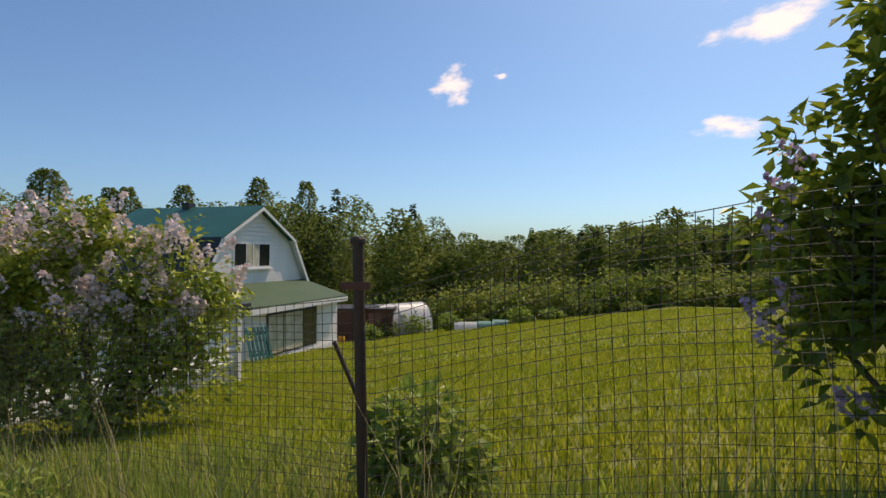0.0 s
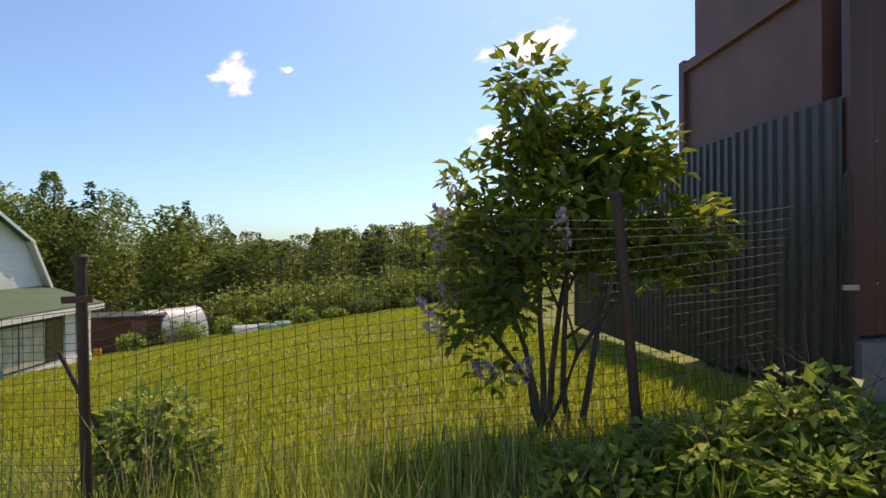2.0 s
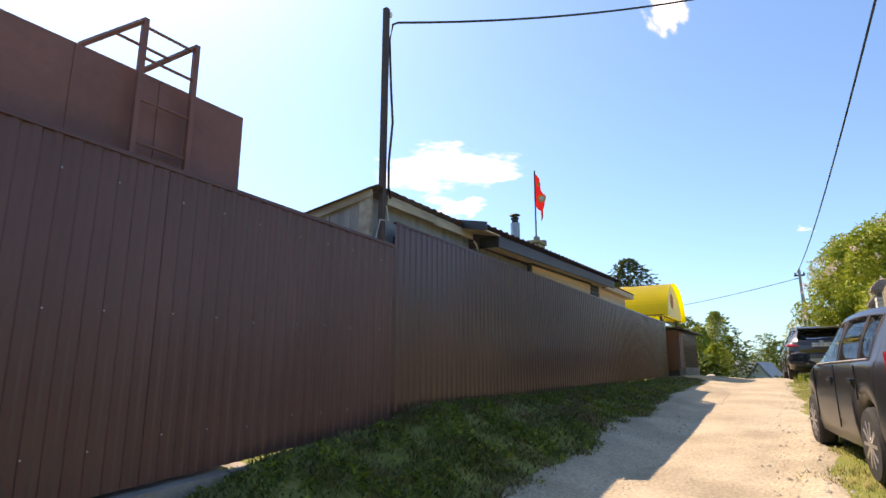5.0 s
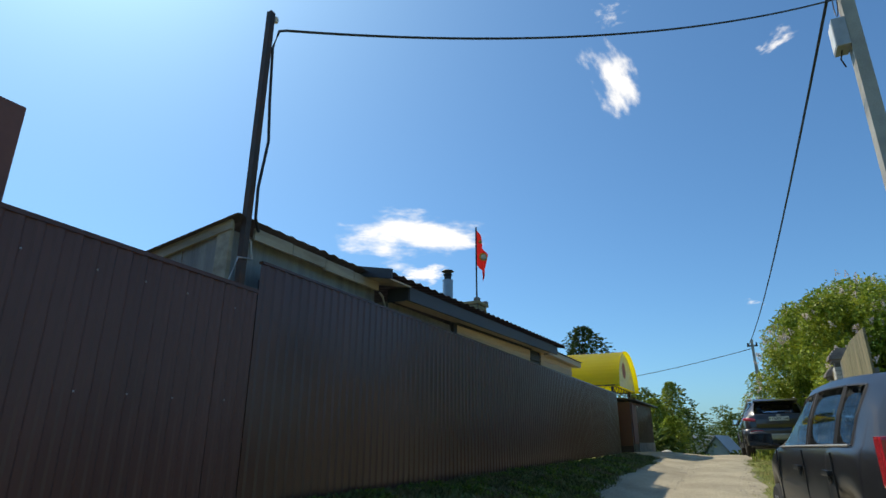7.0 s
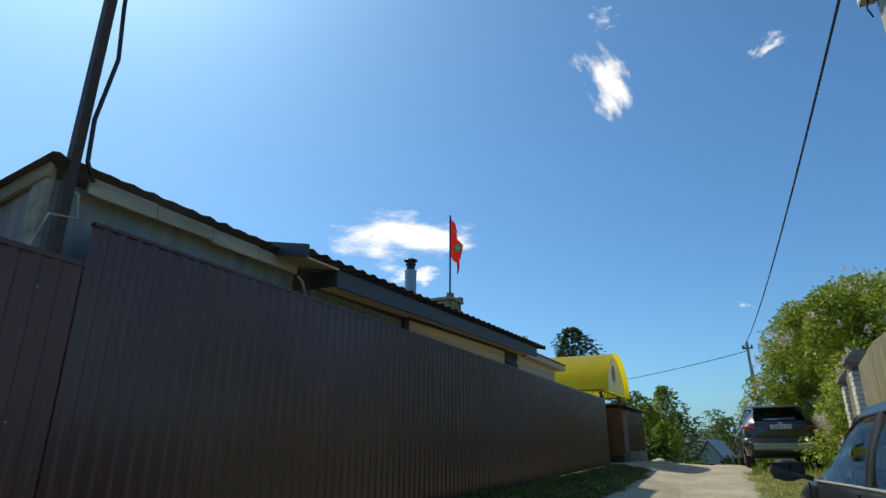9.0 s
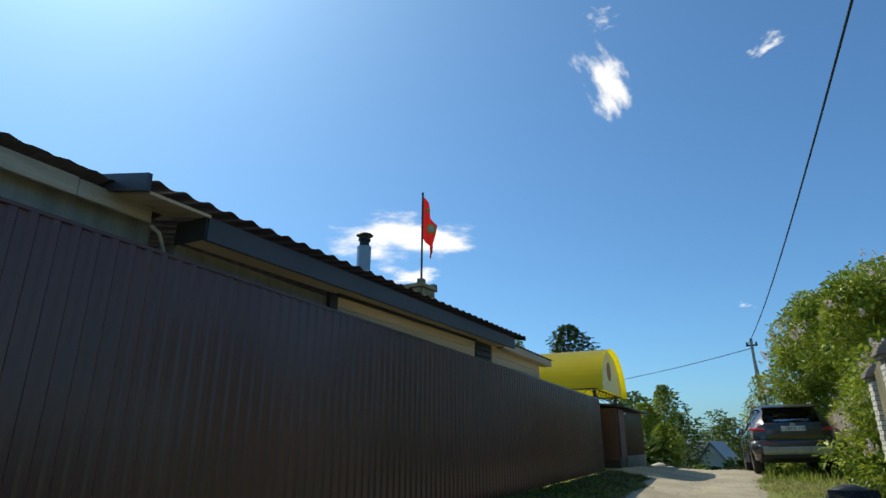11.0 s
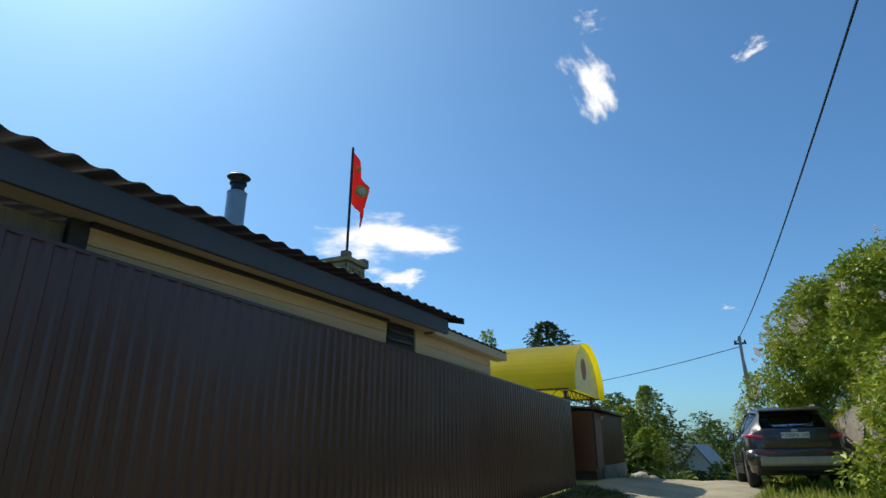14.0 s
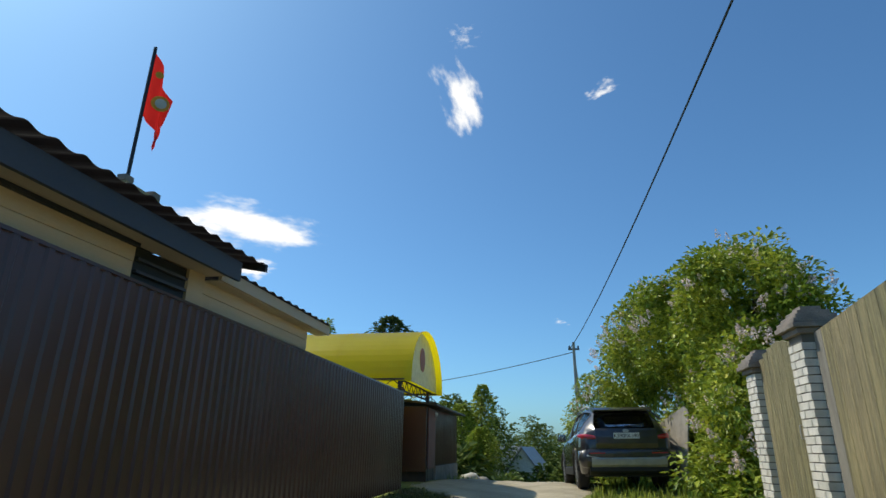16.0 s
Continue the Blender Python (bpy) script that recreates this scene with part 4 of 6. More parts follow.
flue = thing("flue_pipe", "galvanised stove flue with a round rain cap", "chimney")
FLUE = pose(12.97, 3.97, 0)
part("pipe", lathe([(0.10, 4.0), (0.10, 4.93), (0.104, 4.93), (0.104, 4.955), (0.07, 4.965)], 22), M_FLUE, flue, m=FLUE)
part("neck", lathe([(0.07, 4.965), (0.07, 5.05), (0.088, 5.05), (0.088, 5.075), (0.05, 5.08)], 18), M_BLACK, flue, m=FLUE)
for k in range(3):
    a = k * math.tau / 3
    part("cap_strut", tube([(0.075 * math.cos(a), 0.075 * math.sin(a), 5.06), (0.08 * math.cos(a), 0.08 * math.sin(a), 5.13)], 0.006, 4), M_BLACK, flue, m=FLUE)
part("rain_cap", lathe([(0.115, 5.125), (0.122, 5.13), (0.10, 5.15), (0.01, 5.17)], 22), M_BLACK, flue, m=FLUE)

stack = thing("brick_chimney", "yellow brick chimney with a stepped concrete top", "chimney")
SX, SY, SZ = 16.28, 4.95, 4.1
part("core", box(SX - 0.26, SX + 0.26, SY - 0.26, SY + 0.26, SZ, 5.2), M_MORTAR, stack)
brick_me = finish(box(-0.12, 0.12, -0.055, 0.055, -0.033, 0.033, 0.004), "brick")
for row in range(13):
    z = 4.24 + row * 0.075
    for s, (dx, dy, rot) in enumerate(((0, -0.22, 0), (0, 0.22, 0), (-0.22, 0, 90), (0.22, 0, 90))):
        for k in range(3 if row % 2 else 2):
            off = (k - 1) * 0.19 if row % 2 else (k - 0.5) * 0.25
            q = pose(SX + dx, SY + dy, z, 0, 0, rot) @ Matrix.Translation((off, 0, 0)) @ Matrix.Diagonal((0.55 if row % 2 else 1, 1, 1, 1))
            part("brick", brick_me, M_BRICKY, stack, m=q)
part("crown", box(SX - 0.31, SX + 0.31, SY - 0.31, SY + 0.31, 5.2, 5.27, 0.012), M_BRICKY, stack)
for dx in (-0.25, 0.25):
    part("corner_stub", box(SX + dx - 0.07, SX + dx + 0.07, SY - 0.3, SY - 0.18, 5.27, 5.35, 0.01), M_CAP, stack)

flagpole = thing("flag_on_pole", "red flag with a worn edge on a thin pole", "flag")
FX, FYP = 16.1, 4.75
part("pole", tube([(FX, FYP, 5.27), (FX + 0.02, FYP, 7.25)], 0.022, 8), M_BLACK, flagpole)


def flag_cloth():
    bm = bmesh.new()
    nu, nv = 14, 12
    g = []
    for j in range(nv + 1):
        row = []
        for i in range(nu + 1):
            u, v = i / nu, j / nv
            ragged = 1.0 + 0.05 * noise.noise((j * 0.9, 3.0, 0)) - 0.1 * (1 - v) * (0.5 + noise.noise((j * 1.7, 8.0, 2)))
            d = 0.40 * u * ragged
            droop = 0.36 * u + 0.3 * u * u
            row.append(bm.verts.new((FX + 0.02 + d * 0.50, FYP - d * 0.48 + 0.09 * math.sin(u * 8 + v * 2) * u, 7.2 - 0.95 * (1 - v) * (1 - 0.18 * u) - droop)))
        g.append(row)
    for j in range(nv):
        for i in range(nu):
            bm.faces.new((g[j][i], g[j][i + 1], g[j + 1][i + 1], g[j + 1][i]))
    return bm


cloth = part("cloth", flag_cloth(), M_FLAG, flagpole, "red cloth with a gold and pale emblem", smooth_shade=True)
for px, pz, r, mt in ((0.2, 6.45, 0.11, M_GOLD), (0.2, 6.45, 0.07, M_PALE), (0.1, 6.85, 0.05, M_GOLD)):
    q = look((FX + px * 0.5 + 0.02, FYP - px * 0.48 - (0.05 if mt is M_GOLD else 0.058), pz), (FX + px * 0.5 - 0.8, FYP - px * 0.48 - 0.8, pz))
    part("emblem", lathe([(r, 0), (r, 0.004)], 16), mt, cloth, "round gold and pale device", m=q)

# ---- the yellow canopy over the gate ----
canopy = thing("gate_canopy", "yellow polycarbonate barrel canopy over the gate", "canopy")
CY0, CY1, CXC, CZ, CR, CRISE = 2.60, 7.4, 23.58, 3.66, 1.70, 0.70


def arch_sheet(y0, y1, r, n=28, thick=0.012, a0=-0.05):
    bm = bmesh.new()
    rows = []
    for y in (y0, y1):
        rows.append([bm.verts.new((CXC - math.cos(lerp(a0, math.pi - a0, i / n)) * r, y, CZ + math.sin(lerp(a0, math.pi - a0, i / n)) * r * CRISE)) for i in range(n + 1)])
    for i in range(n):
        bm.faces.new((rows[0][i], rows[0][i + 1], rows[1][i + 1], rows[1][i]))
    return bm


for k in range(3):
    a, b = lerp(CY0, CY1, k / 3), lerp(CY0, CY1, (k + 1) / 3)
    part("panel", arch_sheet(a + 0.01, b - 0.01, CR), M_ARCH, canopy, "curved yellow panel")
for k in range(1, 3):
    y = lerp(CY0, CY1, k / 3)
    part("joint_strip", arch_sheet(y - 0.03, y + 0.03, CR + 0.014), M_ARCH, canopy)
part("front_lip", arch_sheet(CY0 - 0.05, CY0 + 0.03, CR + 0.016), M_ARCH, canopy)
tym = bmesh.new()
n = 28
c = [tym.verts.new((CXC - math.cos(math.pi * i / n) * (CR - 0.03), CY0 + 0.10, CZ + math.sin(math.pi * i / n) * (CR - 0.03) * CRISE)) for i in range(n + 1)]
tym.faces.new(c)
ty = part("end_panel", tym, M_TYMPANUM, canopy, "white end panel with a faded round emblem")
part("emblem", lathe([(0.27, 0.0), (0.27, 0.006)], 20, axis="y"), M_EMBLEM, ty, m=pose(CXC - 0.05, CY0 + 0.09, CZ + 0.58))
for x in (CXC - CR, CXC + CR):
    for z in (CZ - 0.02, CZ - 0.22):
        part("chord", box(x - 0.015, x + 0.015, CY0 + 0.1, CY1, z - 0.015, z + 0.015), M_POST, canopy)
    bm = bmesh.new()
    for k in range(20):
        y0, y1 = lerp(CY0 + 0.1, CY1, k / 20), lerp(CY0 + 0.1, CY1, (k + 1) / 20)
        tube([(x, y0, CZ - (0.02 if k % 2 else 0.22)), (x, y1, CZ - (0.22 if k % 2 else 0.02))], 0.009, 4, bm=bm)
    part("lattice", bm, M_POST, canopy, "zigzag iron lattice")
for y in (CY0 + 0.2, lerp(CY0, CY1, 0.5), CY1 - 0.1):
    for z in (CZ - 0.02, CZ - 0.22):
        part("cross_tie", box(CXC - CR, CXC + CR, y - 0.015, y + 0.015, z - 0.015, z + 0.015), M_POST, canopy)
    bm = bmesh.new()
    for k in range(16):
        x0, x1 = lerp(CXC - CR, CXC + CR, k / 16), lerp(CXC - CR, CXC + CR, (k + 1) / 16)
        tube([(x0, y, CZ - (0.02 if k % 2 else 0.22)), (x1, y, CZ - (0.22 if k % 2 else 0.02))], 0.009, 4, bm=bm)
    part("lattice", bm, M_POST, canopy)
for x in (CXC - CR + 0.05, CXC + 1.1):
    for y in (CY0 + 0.2, CY1 - 0.1):
        part("leg", box(x - 0.035, x + 0.035, y - 0.035, y + 0.035, 1.5, CZ - 0.03, 0.004), M_POST, canopy)

# ---- gate and outhouse ----
gate = thing("metal_gate", "dark brown sheet-metal gate set back under the canopy", "gate")
for i in range(3):
    part("sheet", rib_sheet(0.94, 1.84, 3.24), M_BROWN, gate, m=pose(21.7 + i * 0.93, 3.55, 0))
part("gate_frame", box(21.7, 24.5, 3.57, 3.61, 3.16, 3.24), M_POST, gate)
part("open_leaf", box(24.36, 24.42, 2.75, 3.54, 1.84, 3.28, 0.006), M_BROWN, gate, "open dark gate leaf")
outhouse = thing("brown_outhouse", "brown sheet-metal outhouse with a low sloped roof", "shed")
for i in range(4):
    part("sheet", rib_sheet(0.92, 1.95, 3.30), M_BROWN, outhouse, m=pose(25.35 + i * 0.9, 2.75, 0))
part("door", box(24.5, 25.33, 2.72, 2.75, 1.9, 3.26, 0.006), M_BOX, outhouse, "narrow grey-brown metal door")
part("door_lamp", lathe([(0.03, 0), (0.05, -0.03), (0.03, -0.07)], 10, axis="y"), M_WHITE, outhouse, m=pose(25.2, 2.70, 3.15))
part("wall", box(24.5, 28.9, 2.77, 5.2, 1.6, 3.28), M_BROWN_SIDE, outhouse)
part("plinth", box(25.4, 28.95, 2.71, 2.768, 1.4, 1.94, 0.01), M_CONCRETE, outhouse, "pale concrete plinth")
part("roof", extrude_outline([(2.5, 3.30), (5.4, 3.62), (5.4, 3.67), (2.5, 3.35)], -29.2, -24.3, 0.004), M_TILE, outhouse, m=pose(0, 0, 0, 0, 0, 90))
for i, (x, y, s) in enumerate(((29.2, 2.35, 0.3), (29.6, 2.4, 0.25), (29.4, 2.0, 0.2))):
    bm = bmesh.new()
    bmesh.ops.create_icosphere(bm, subdivisions=2, radius=s)
    for v in bm.verts:
        v.co *= 1 + 0.25 * noise.noise(v.co * 5 + Vector((i, 0, 0)))
        v.co.z *= 0.6
    ob = part("rubble_sack", bm, M_CONCRETE if i else M_PALE, None, "pale sack of rubble dumped by the outhouse", m=pose(x, y, ground_z(x, y) + s * 0.4), smooth_shade=True)
    tagged(ob, category="sack", group="sacks")


# ---- brick piers and wooden gates ----
def pier(x, y, base, top, label):
    p = thing("brick_pier", label, "gate pier", "gate piers")
    w = 0.165
    part("core", box(x - w + 0.012, x + w - 0.012, y - w + 0.012, y + w - 0.012, base - 0.3, top), M_MORTAR, p)
    rows = int((top - base) / 0.077)
    for r in range(rows):
        z = base + 0.035 + r * 0.077
        for dx, dy, rot in ((0, -w + 0.055, 0), (0, w - 0.055, 0), (-w + 0.055, 0, 90), (w - 0.055, 0, 90)):
            full = (rot == 0) == (r % 2 == 0)
            cuts = ((-0.065, 1.0), (0.127, 0.5)) if full else ((0.0, 0.62),)
            if rot == 0 and not full:
                cuts = ((0.0, 0.62),)
            for off, sc in cuts:
                part("brick", pier_brick, M_BRICKW, p, m=pose(x + dx, y + dy, z, 0, 0, rot) @ Matrix.Translation((off * w / 0.19, 0, 0)) @ Matrix.Diagonal((sc * 0.98 * w / 0.19, 1, 1, 1)))
    for k, (e, h) in enumerate(((0.03, 0.055), (0.075, 0.05), (0.055, 0.045), (0.02, 0.045), (-0.02, 0.045), (-0.07, 0.045))):
        z0 = top + sum((0.055, 0.05, 0.045, 0.045, 0.045, 0.045)[:k])
        part("cap_course", box(x - w - e, x + w + e, y - w - e, y + w + e, z0, z0 + h - 0.004, 0.008), M_CAP, p, "stepped grey cap course")
    return p


pier_brick = finish(box(-0.122, 0.122, -0.058, 0.058, -0.0335, 0.0335, 0.004), "brick")
PIERS = ((18.35, -2.68, 1.55, 3.25), (16.75, -2.62, 1.42, 3.42))
for x, y, b, t in PIERS:
    pier(x, y, b, t, "white brick gate pier with a stepped cap")

wicket = thing("wicket_gate", "weathered plank wicket gate between brick piers", "gate")
for k in range(8):
    x = 16.96 + k * 0.148
    top = 3.36 + 0.14 * math.sin((k + 0.5) / 8 * math.pi) ** 1.0
    part("plank", extrude_outline([(x, 1.62), (x + 0.142, 1.62), (x + 0.142, top + 0.02 * (k < 4)), (x, top - 0.02 * (k < 4))], -2.60 - 0.003 * (k % 2), -2.572, 0.003), M_OAK, wicket)
for z in (1.95, 3.0):
    part("cross_rail", box(16.98, 18.12, -2.65, -2.61, z, z + 0.09), M_OAKGREY, wicket)
part("pull_handle", tube([(17.1, -2.565, 2.62), (17.1, -2.50, 2.60), (17.1, -2.50, 2.48), (17.1, -2.565, 2.46)], 0.009, 6), M_SILVER, wicket, "bent metal pull handle")
part("threshold", box(16.96, 18.14, -2.62, -2.55, 1.5, 1.6, 0.006), M_OAK, wicket)

leaves2 = thing("plank_gate", "tall weathered plank gate with a sloping top", "gate")
for k in range(18):
    x = 16.54 - (k + 1) * 0.165
    top = lerp(3.42, 3.58, min(1, k / 9))
    sl = 0.018 if k < 9 else 0.0
    part("plank", extrude_outline([(x, 1.2), (x + 0.160, 1.2), (x + 0.160, top - sl / 2), (x, top + sl / 2)], -2.58 - 0.004 * (k % 2), -2.55, 0.003), M_OAKGREY if k == 0 else M_OAK, leaves2)
for z in (1.7, 2.9):
    part("cross_rail", box(13.6, 16.5, -2.64, -2.59, z, z + 0.1), M_OAKGREY, leaves2)
# Added board fence, not known to stand here, closing off the roadside.
board = tagged(part("roadside_fence", box(2.0, 13.6, -3.68, -3.64, 0.2, 2.5), M_OAK, None, "plain board fence added to close off the roadside"), category="fence", kind="structure")
slab = part("leaning_sheet", extrude_outline([(0, 0), (1.5, 0), (1.5, 1.15), (0.2, 1.45), (0, 1.3)], 0, 0.03, 0.004), M_CONCRETE, None, "grey sheet leaning beside the parked car", m=pose(23.5, -2.72, 1.8, 8, 0, 12))
tagged(slab, category="sheet")

# ---- the big lilac hedge by the gate ----
lumps = [(21.4, -3.5, 4.5, 1.2, 1.15, 1.5), (22.9, -4.0, 5.2, 1.3, 1.3, 1.45), (24.4, -3.1, 4.9, 1.5, 1.2, 1.5), (26.6, -2.9, 5.0, 1.5, 1.3, 1.6), (28.4, -2.3, 4.4, 1.4, 1.2, 1.7), (30.4, -1.8, 3.2, 1.3, 1.1, 1.5), (21.2, -4.3, 4.3, 1.1, 0.9, 1.2), (20.3, -3.3, 3.3, 0.9, 0.7, 1.0), (20.1, -2.72, 2.5, 0.75, 0.55, 0.85), (19.8, -2.6, 2.0, 0.75, 0.5, 0.55), (22.4, -3.5, 3.2, 1.2, 0.8, 1.2), (25.0, -3.4, 3.0, 1.6, 0.7, 1.2), (30.0, -2.4, 1.9, 1.5, 1.0, 1.0)]
tips = [(20.6, -4.0, 4.6), (21.6, -3.9, 5.6), (22.9, -4.0, 6.1), (24.2, -3.6, 5.2), (26.2, -3.2, 4.8), (28.6, -2.6, 3.8), (20.0, -3.0, 3.2), (19.8, -2.7, 2.4), (30.4, -2.0, 3.2)]
shrub("lilac_hedge", "tall lilac hedge with faded blossoms beside the brick pier", (22.6, -3.9, 1.4), clumped(lumps, 420, 0.42, 63), tips, 86000, 0.115, 61, on_lumps(lumps, 520, 64, -0.1), 0.21, leaf=M_HEDGE, bloom_mat=M_BLOOM_OLD, stem=0.05, shell=0.3)
lumps = [(16.6, -5.8, 4.4, 1.1, 0.9, 0.95), (15.4, -6.0, 4.3, 1.0, 0.9, 0.9), (17.7, -5.7, 4.2, 0.8, 0.8, 0.8)]
shrub("garden_tree", "leafy garden tree showing over the plank gate", (16.6, -5.8, 1.2), lumps, [(16.6, -5.8, 5.0), (15.4, -6.0, 4.8), (17.8, -5.6, 4.8)], 3600, 0.16, 66, category="tree", stem=0.07)


# ---- trees ----
def tree_points(x, y, z, h, w, count, r, conifer=False):
    out = []
    lean = r.uniform(-0.05, 0.05)
    for _ in range(count):
        if conifer:
            t = r.random() ** 0.75
            rad = w * (1 - t) * (0.65 + 0.35 * math.sin(t * 40)) * r.random() ** 0.4 + 0.05
            zz = z + h * (0.12 + 0.88 * t)
        else:
            t = r.random()
            rad = w * math.sin((0.14 + 0.82 * t) * math.pi) ** 0.75 * r.random() ** 0.45
            zz = z + h * (0.22 + 0.78 * t)
        a = r.uniform(0, math.tau)
        rad *= 0.75 + 0.5 * noise.noise((math.cos(a) * 2 + x, math.sin(a) * 2 + y, zz * 0.6))
        out.append(((x + rad * math.cos(a) + lean * (zz - z), y + rad * math.sin(a), zz), Vector((math.cos(a), math.sin(a), 0.3))))
    return out


def single_tree(name, label, x, y, h, w, count, leaf_size, seed, mat, conifer=False, bark=None, lift=0.0):
    r = random.Random(seed)
    z = ground_z(x, y)
    ob = thing(name, label, "tree")
    bm = tube([(x, y, z - 0.2), (x + 0.05, y, z + h * 0.4), (x + 0.1, y + 0.05, z + h * 0.9)], 0.018 * h, 8, taper=0.004 * h)
    for k in range(9):
        f = r.uniform(0.3, 0.85)
        a = r.uniform(0, math.tau)
        b = Vector((x + 0.07, y, z + h * f))
        e = b + Vector((math.cos(a) * w * 0.7, math.sin(a) * w * 0.7, h * 0.1))
        tube([b, b.lerp(e, 0.5) + Vector((0, 0, 0.05 * h * 0.25)), e], 0.006 * h, 5, bm=bm, taper=0.002 * h)
    part("trunk", bm, bark or M_BARK, ob)
    pts = tree_points(x, y, z + lift * h, h * (1 - lift), w, count, r, conifer)
    part("crown", raw_mesh("crown", *leaf_cloud(pts, leaf_size, seed)), mat, ob)
    return ob


r = random.Random(77)
# woodland beyond the lawn
broad, fir = [], []


def view_spot(px, d):
    """A spot on the ground d metres along and px metres across from the first stand."""
    return (0.949 * px - 0.316 * d, 0.316 * px + 0.949 * d)


for k in range(430):
    d = r.uniform(50, 92)
    u = r.uniform(-0.95, 1.0) * d
    x, y = view_spot(u, d)
    z = ground_z(x, y)
    f = u / d
    h = knots(f, ((-0.9, 14.0), (-0.62, 13.6), (-0.42, 13.4), (-0.33, 14.6), (-0.2, 13.0), (0, 10.6), (0.08, 8.6), (0.2, 7.8), (0.5, 7.8), (1.0, 7.8))) * r.uniform(0.62, 1.14) * (1 + (d - 60) / 160)
    if r.random() < 0.22:
        fir += tree_points(x, y, z, h * r.uniform(0.9, 1.08), h * 0.25, 420, r, True)
    else:
        broad += tree_points(x, y, z, h, h * r.uniform(0.24, 0.36), 860, r)
for k in range(240):
    d = r.uniform(88, 104)
    u = r.uniform(-0.95, 1.0) * d
    x, y = view_spot(u, d)
    h = knots(u / d, ((-0.9, 14.0), (-0.3, 14.0), (-0.1, 11.5), (0.08, 8.8), (1.0, 8.6))) * r.uniform(0.9, 1.15) * 1.12
    broad += [(p, v) for p, v in tree_points(x, y, ground_z(x, y) - h * 0.1, h, h * 0.42, 330, r) for _ in (0, 1)]
woods = part("woodland", raw_mesh("woodland", *leaf_cloud(broad, 0.46, 71)), M_FOREST, None, "mixed green woodland beyond the lawn")
tagged(woods, category="woods", kind="stuff")
firs = part("fir_woodland", raw_mesh("fir_woodland", *leaf_cloud(fir, 0.4, 72)), M_FIR, None, "dark fir trees standing among the woodland")
tagged(firs, category="woods", kind="stuff")
under = []
for k in range(330):
    d = r.uniform(43, 54)
    u = r.uniform(-0.5, 0.85) * d
    x, y = view_spot(u, d)
    w = r.uniform(1.2, 2.4)
    under += lump_points([(x, y, ground_z(x, y) + w * 0.7, w, w, w * r.uniform(0.7, 1.2))], 150, 900 + k)
scrub = part("scrub", raw_mesh("scrub", *leaf_cloud(under, 0.42, 73)), M_SCRUB, None, "dense leafy scrub at the edge of the wood")
tagged(scrub, category="bushes", kind="stuff")
for k, (px, d, w, h) in enumerate(((-0.10, 36, 0.9, 1.2), (-0.05, 37, 1.0, 1.3), (0.01, 37, 0.8, 1.2), (0.06, 38, 0.7, 0.9), (0.13, 38.5, 1.0, 1.2), (0.19, 39, 0.8, 0.8), (0.33, 40, 0.9, 0.7), (-0.13, 33, 0.7, 1.0), (-0.205, 31, 0.5, 0.6), (0.24, 41, 1.3, 1.6))):
    x, y = view_spot(px * d, d)
    z = ground_z(x, y)
    lumps = [(x, y, z + h * 0.5, w, w, h * 0.55), (x + w * 0.6, y, z + h * 0.4, w * 0.6, w * 0.6, h * 0.4)]
    shrub("garden_shrub", "rounded garden shrub at the end of the lawn", (x, y, z), lumps, [(x, y, z + h), (x + w * 0.5, y, z + h * 0.7)], 420, 0.24, 800 + k, leaf=M_LEAF2 if k % 3 else M_FOREST, stem=0.02)

for k, (f, d, top, w, n) in enumerate(((-0.687, 62, 10.2, 3.9, 6200), (-0.585, 60, 8.0, 2.3, 3000), (-0.545, 61, 8.2, 2.5, 3200), (-0.455, 64, 8.7, 2.8, 3600), (-0.32, 58, 8.8, 2.5, 3200), (-0.235, 57, 8.4, 2.0, 2400))):
    x, y = view_spot(f * d, d)
    single_tree("birch_tree", "tall leafy tree at the edge of the wood", x, y, top - ground_z(x, y), w, n, 0.36, 101 + 20 * k, M_FOREST, lift=0.25)
single_tree("pine_tree", "scots pine rising beyond the yard", 40, 8.0, 8.9, 1.75, 2600, 0.24, 103, M_FIR, bark=M_PINEBARK, lift=0.55)
single_tree("young_birch", "young birch at the dip of the road", 34, 2.5, 3.75, 0.75, 3200, 0.13, 104, M_HEDGE)
single_tree("willow_bush", "bushy willow at the dip of the road", 32.0, 2.35, 1.9, 0.8, 3200, 0.11, 105, M_HEDGE)
single_tree("willow_bush", "dark leafy bush behind the outhouse", 33.4, 3.2, 2.9, 0.95, 3600, 0.13, 106, M_HEDGE)
single_tree("garden_tree", "leafy tree behind the yellow canopy", 33, 8.9, 6.3, 0.9, 1500, 0.18, 107, M_LEAF2)
r = random.Random(88)
far = []
for k in range(75):
    x = r.uniform(56, 100)
    y = r.uniform(-0.16, 0.16) * x + 1.0
    h = r.uniform(7.0, 9.8) + (x - 52) * 0.05
    if abs(y - 1.2) < 3.4 and x < 74:
        h *= 0.45
    far += tree_points(x, y, ground_z(x, y), h, h * 0.33, 700, r)
for k in range(120):
    x = r.uniform(31, 50)
    y = r.choice((r.uniform(1.9, 9), r.uniform(-9, -1.7)))
    far += lump_points([(x, y, ground_z(x, y) + 0.5, 1.0, 1.0, 0.9)], 190, 1500 + k)
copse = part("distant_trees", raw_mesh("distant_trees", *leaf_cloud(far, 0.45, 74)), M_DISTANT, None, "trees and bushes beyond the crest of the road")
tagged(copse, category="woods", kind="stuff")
belt = []
for k in range(260):
    a = r.uniform(0, math.tau)
    d = r.uniform(110, 170)
    x, y = d * math.cos(a), d * math.sin(a)
    h = r.uniform(9, 14)
    belt += tree_points(x, y, ground_z(x, y), h, h * 0.35, 110, r)
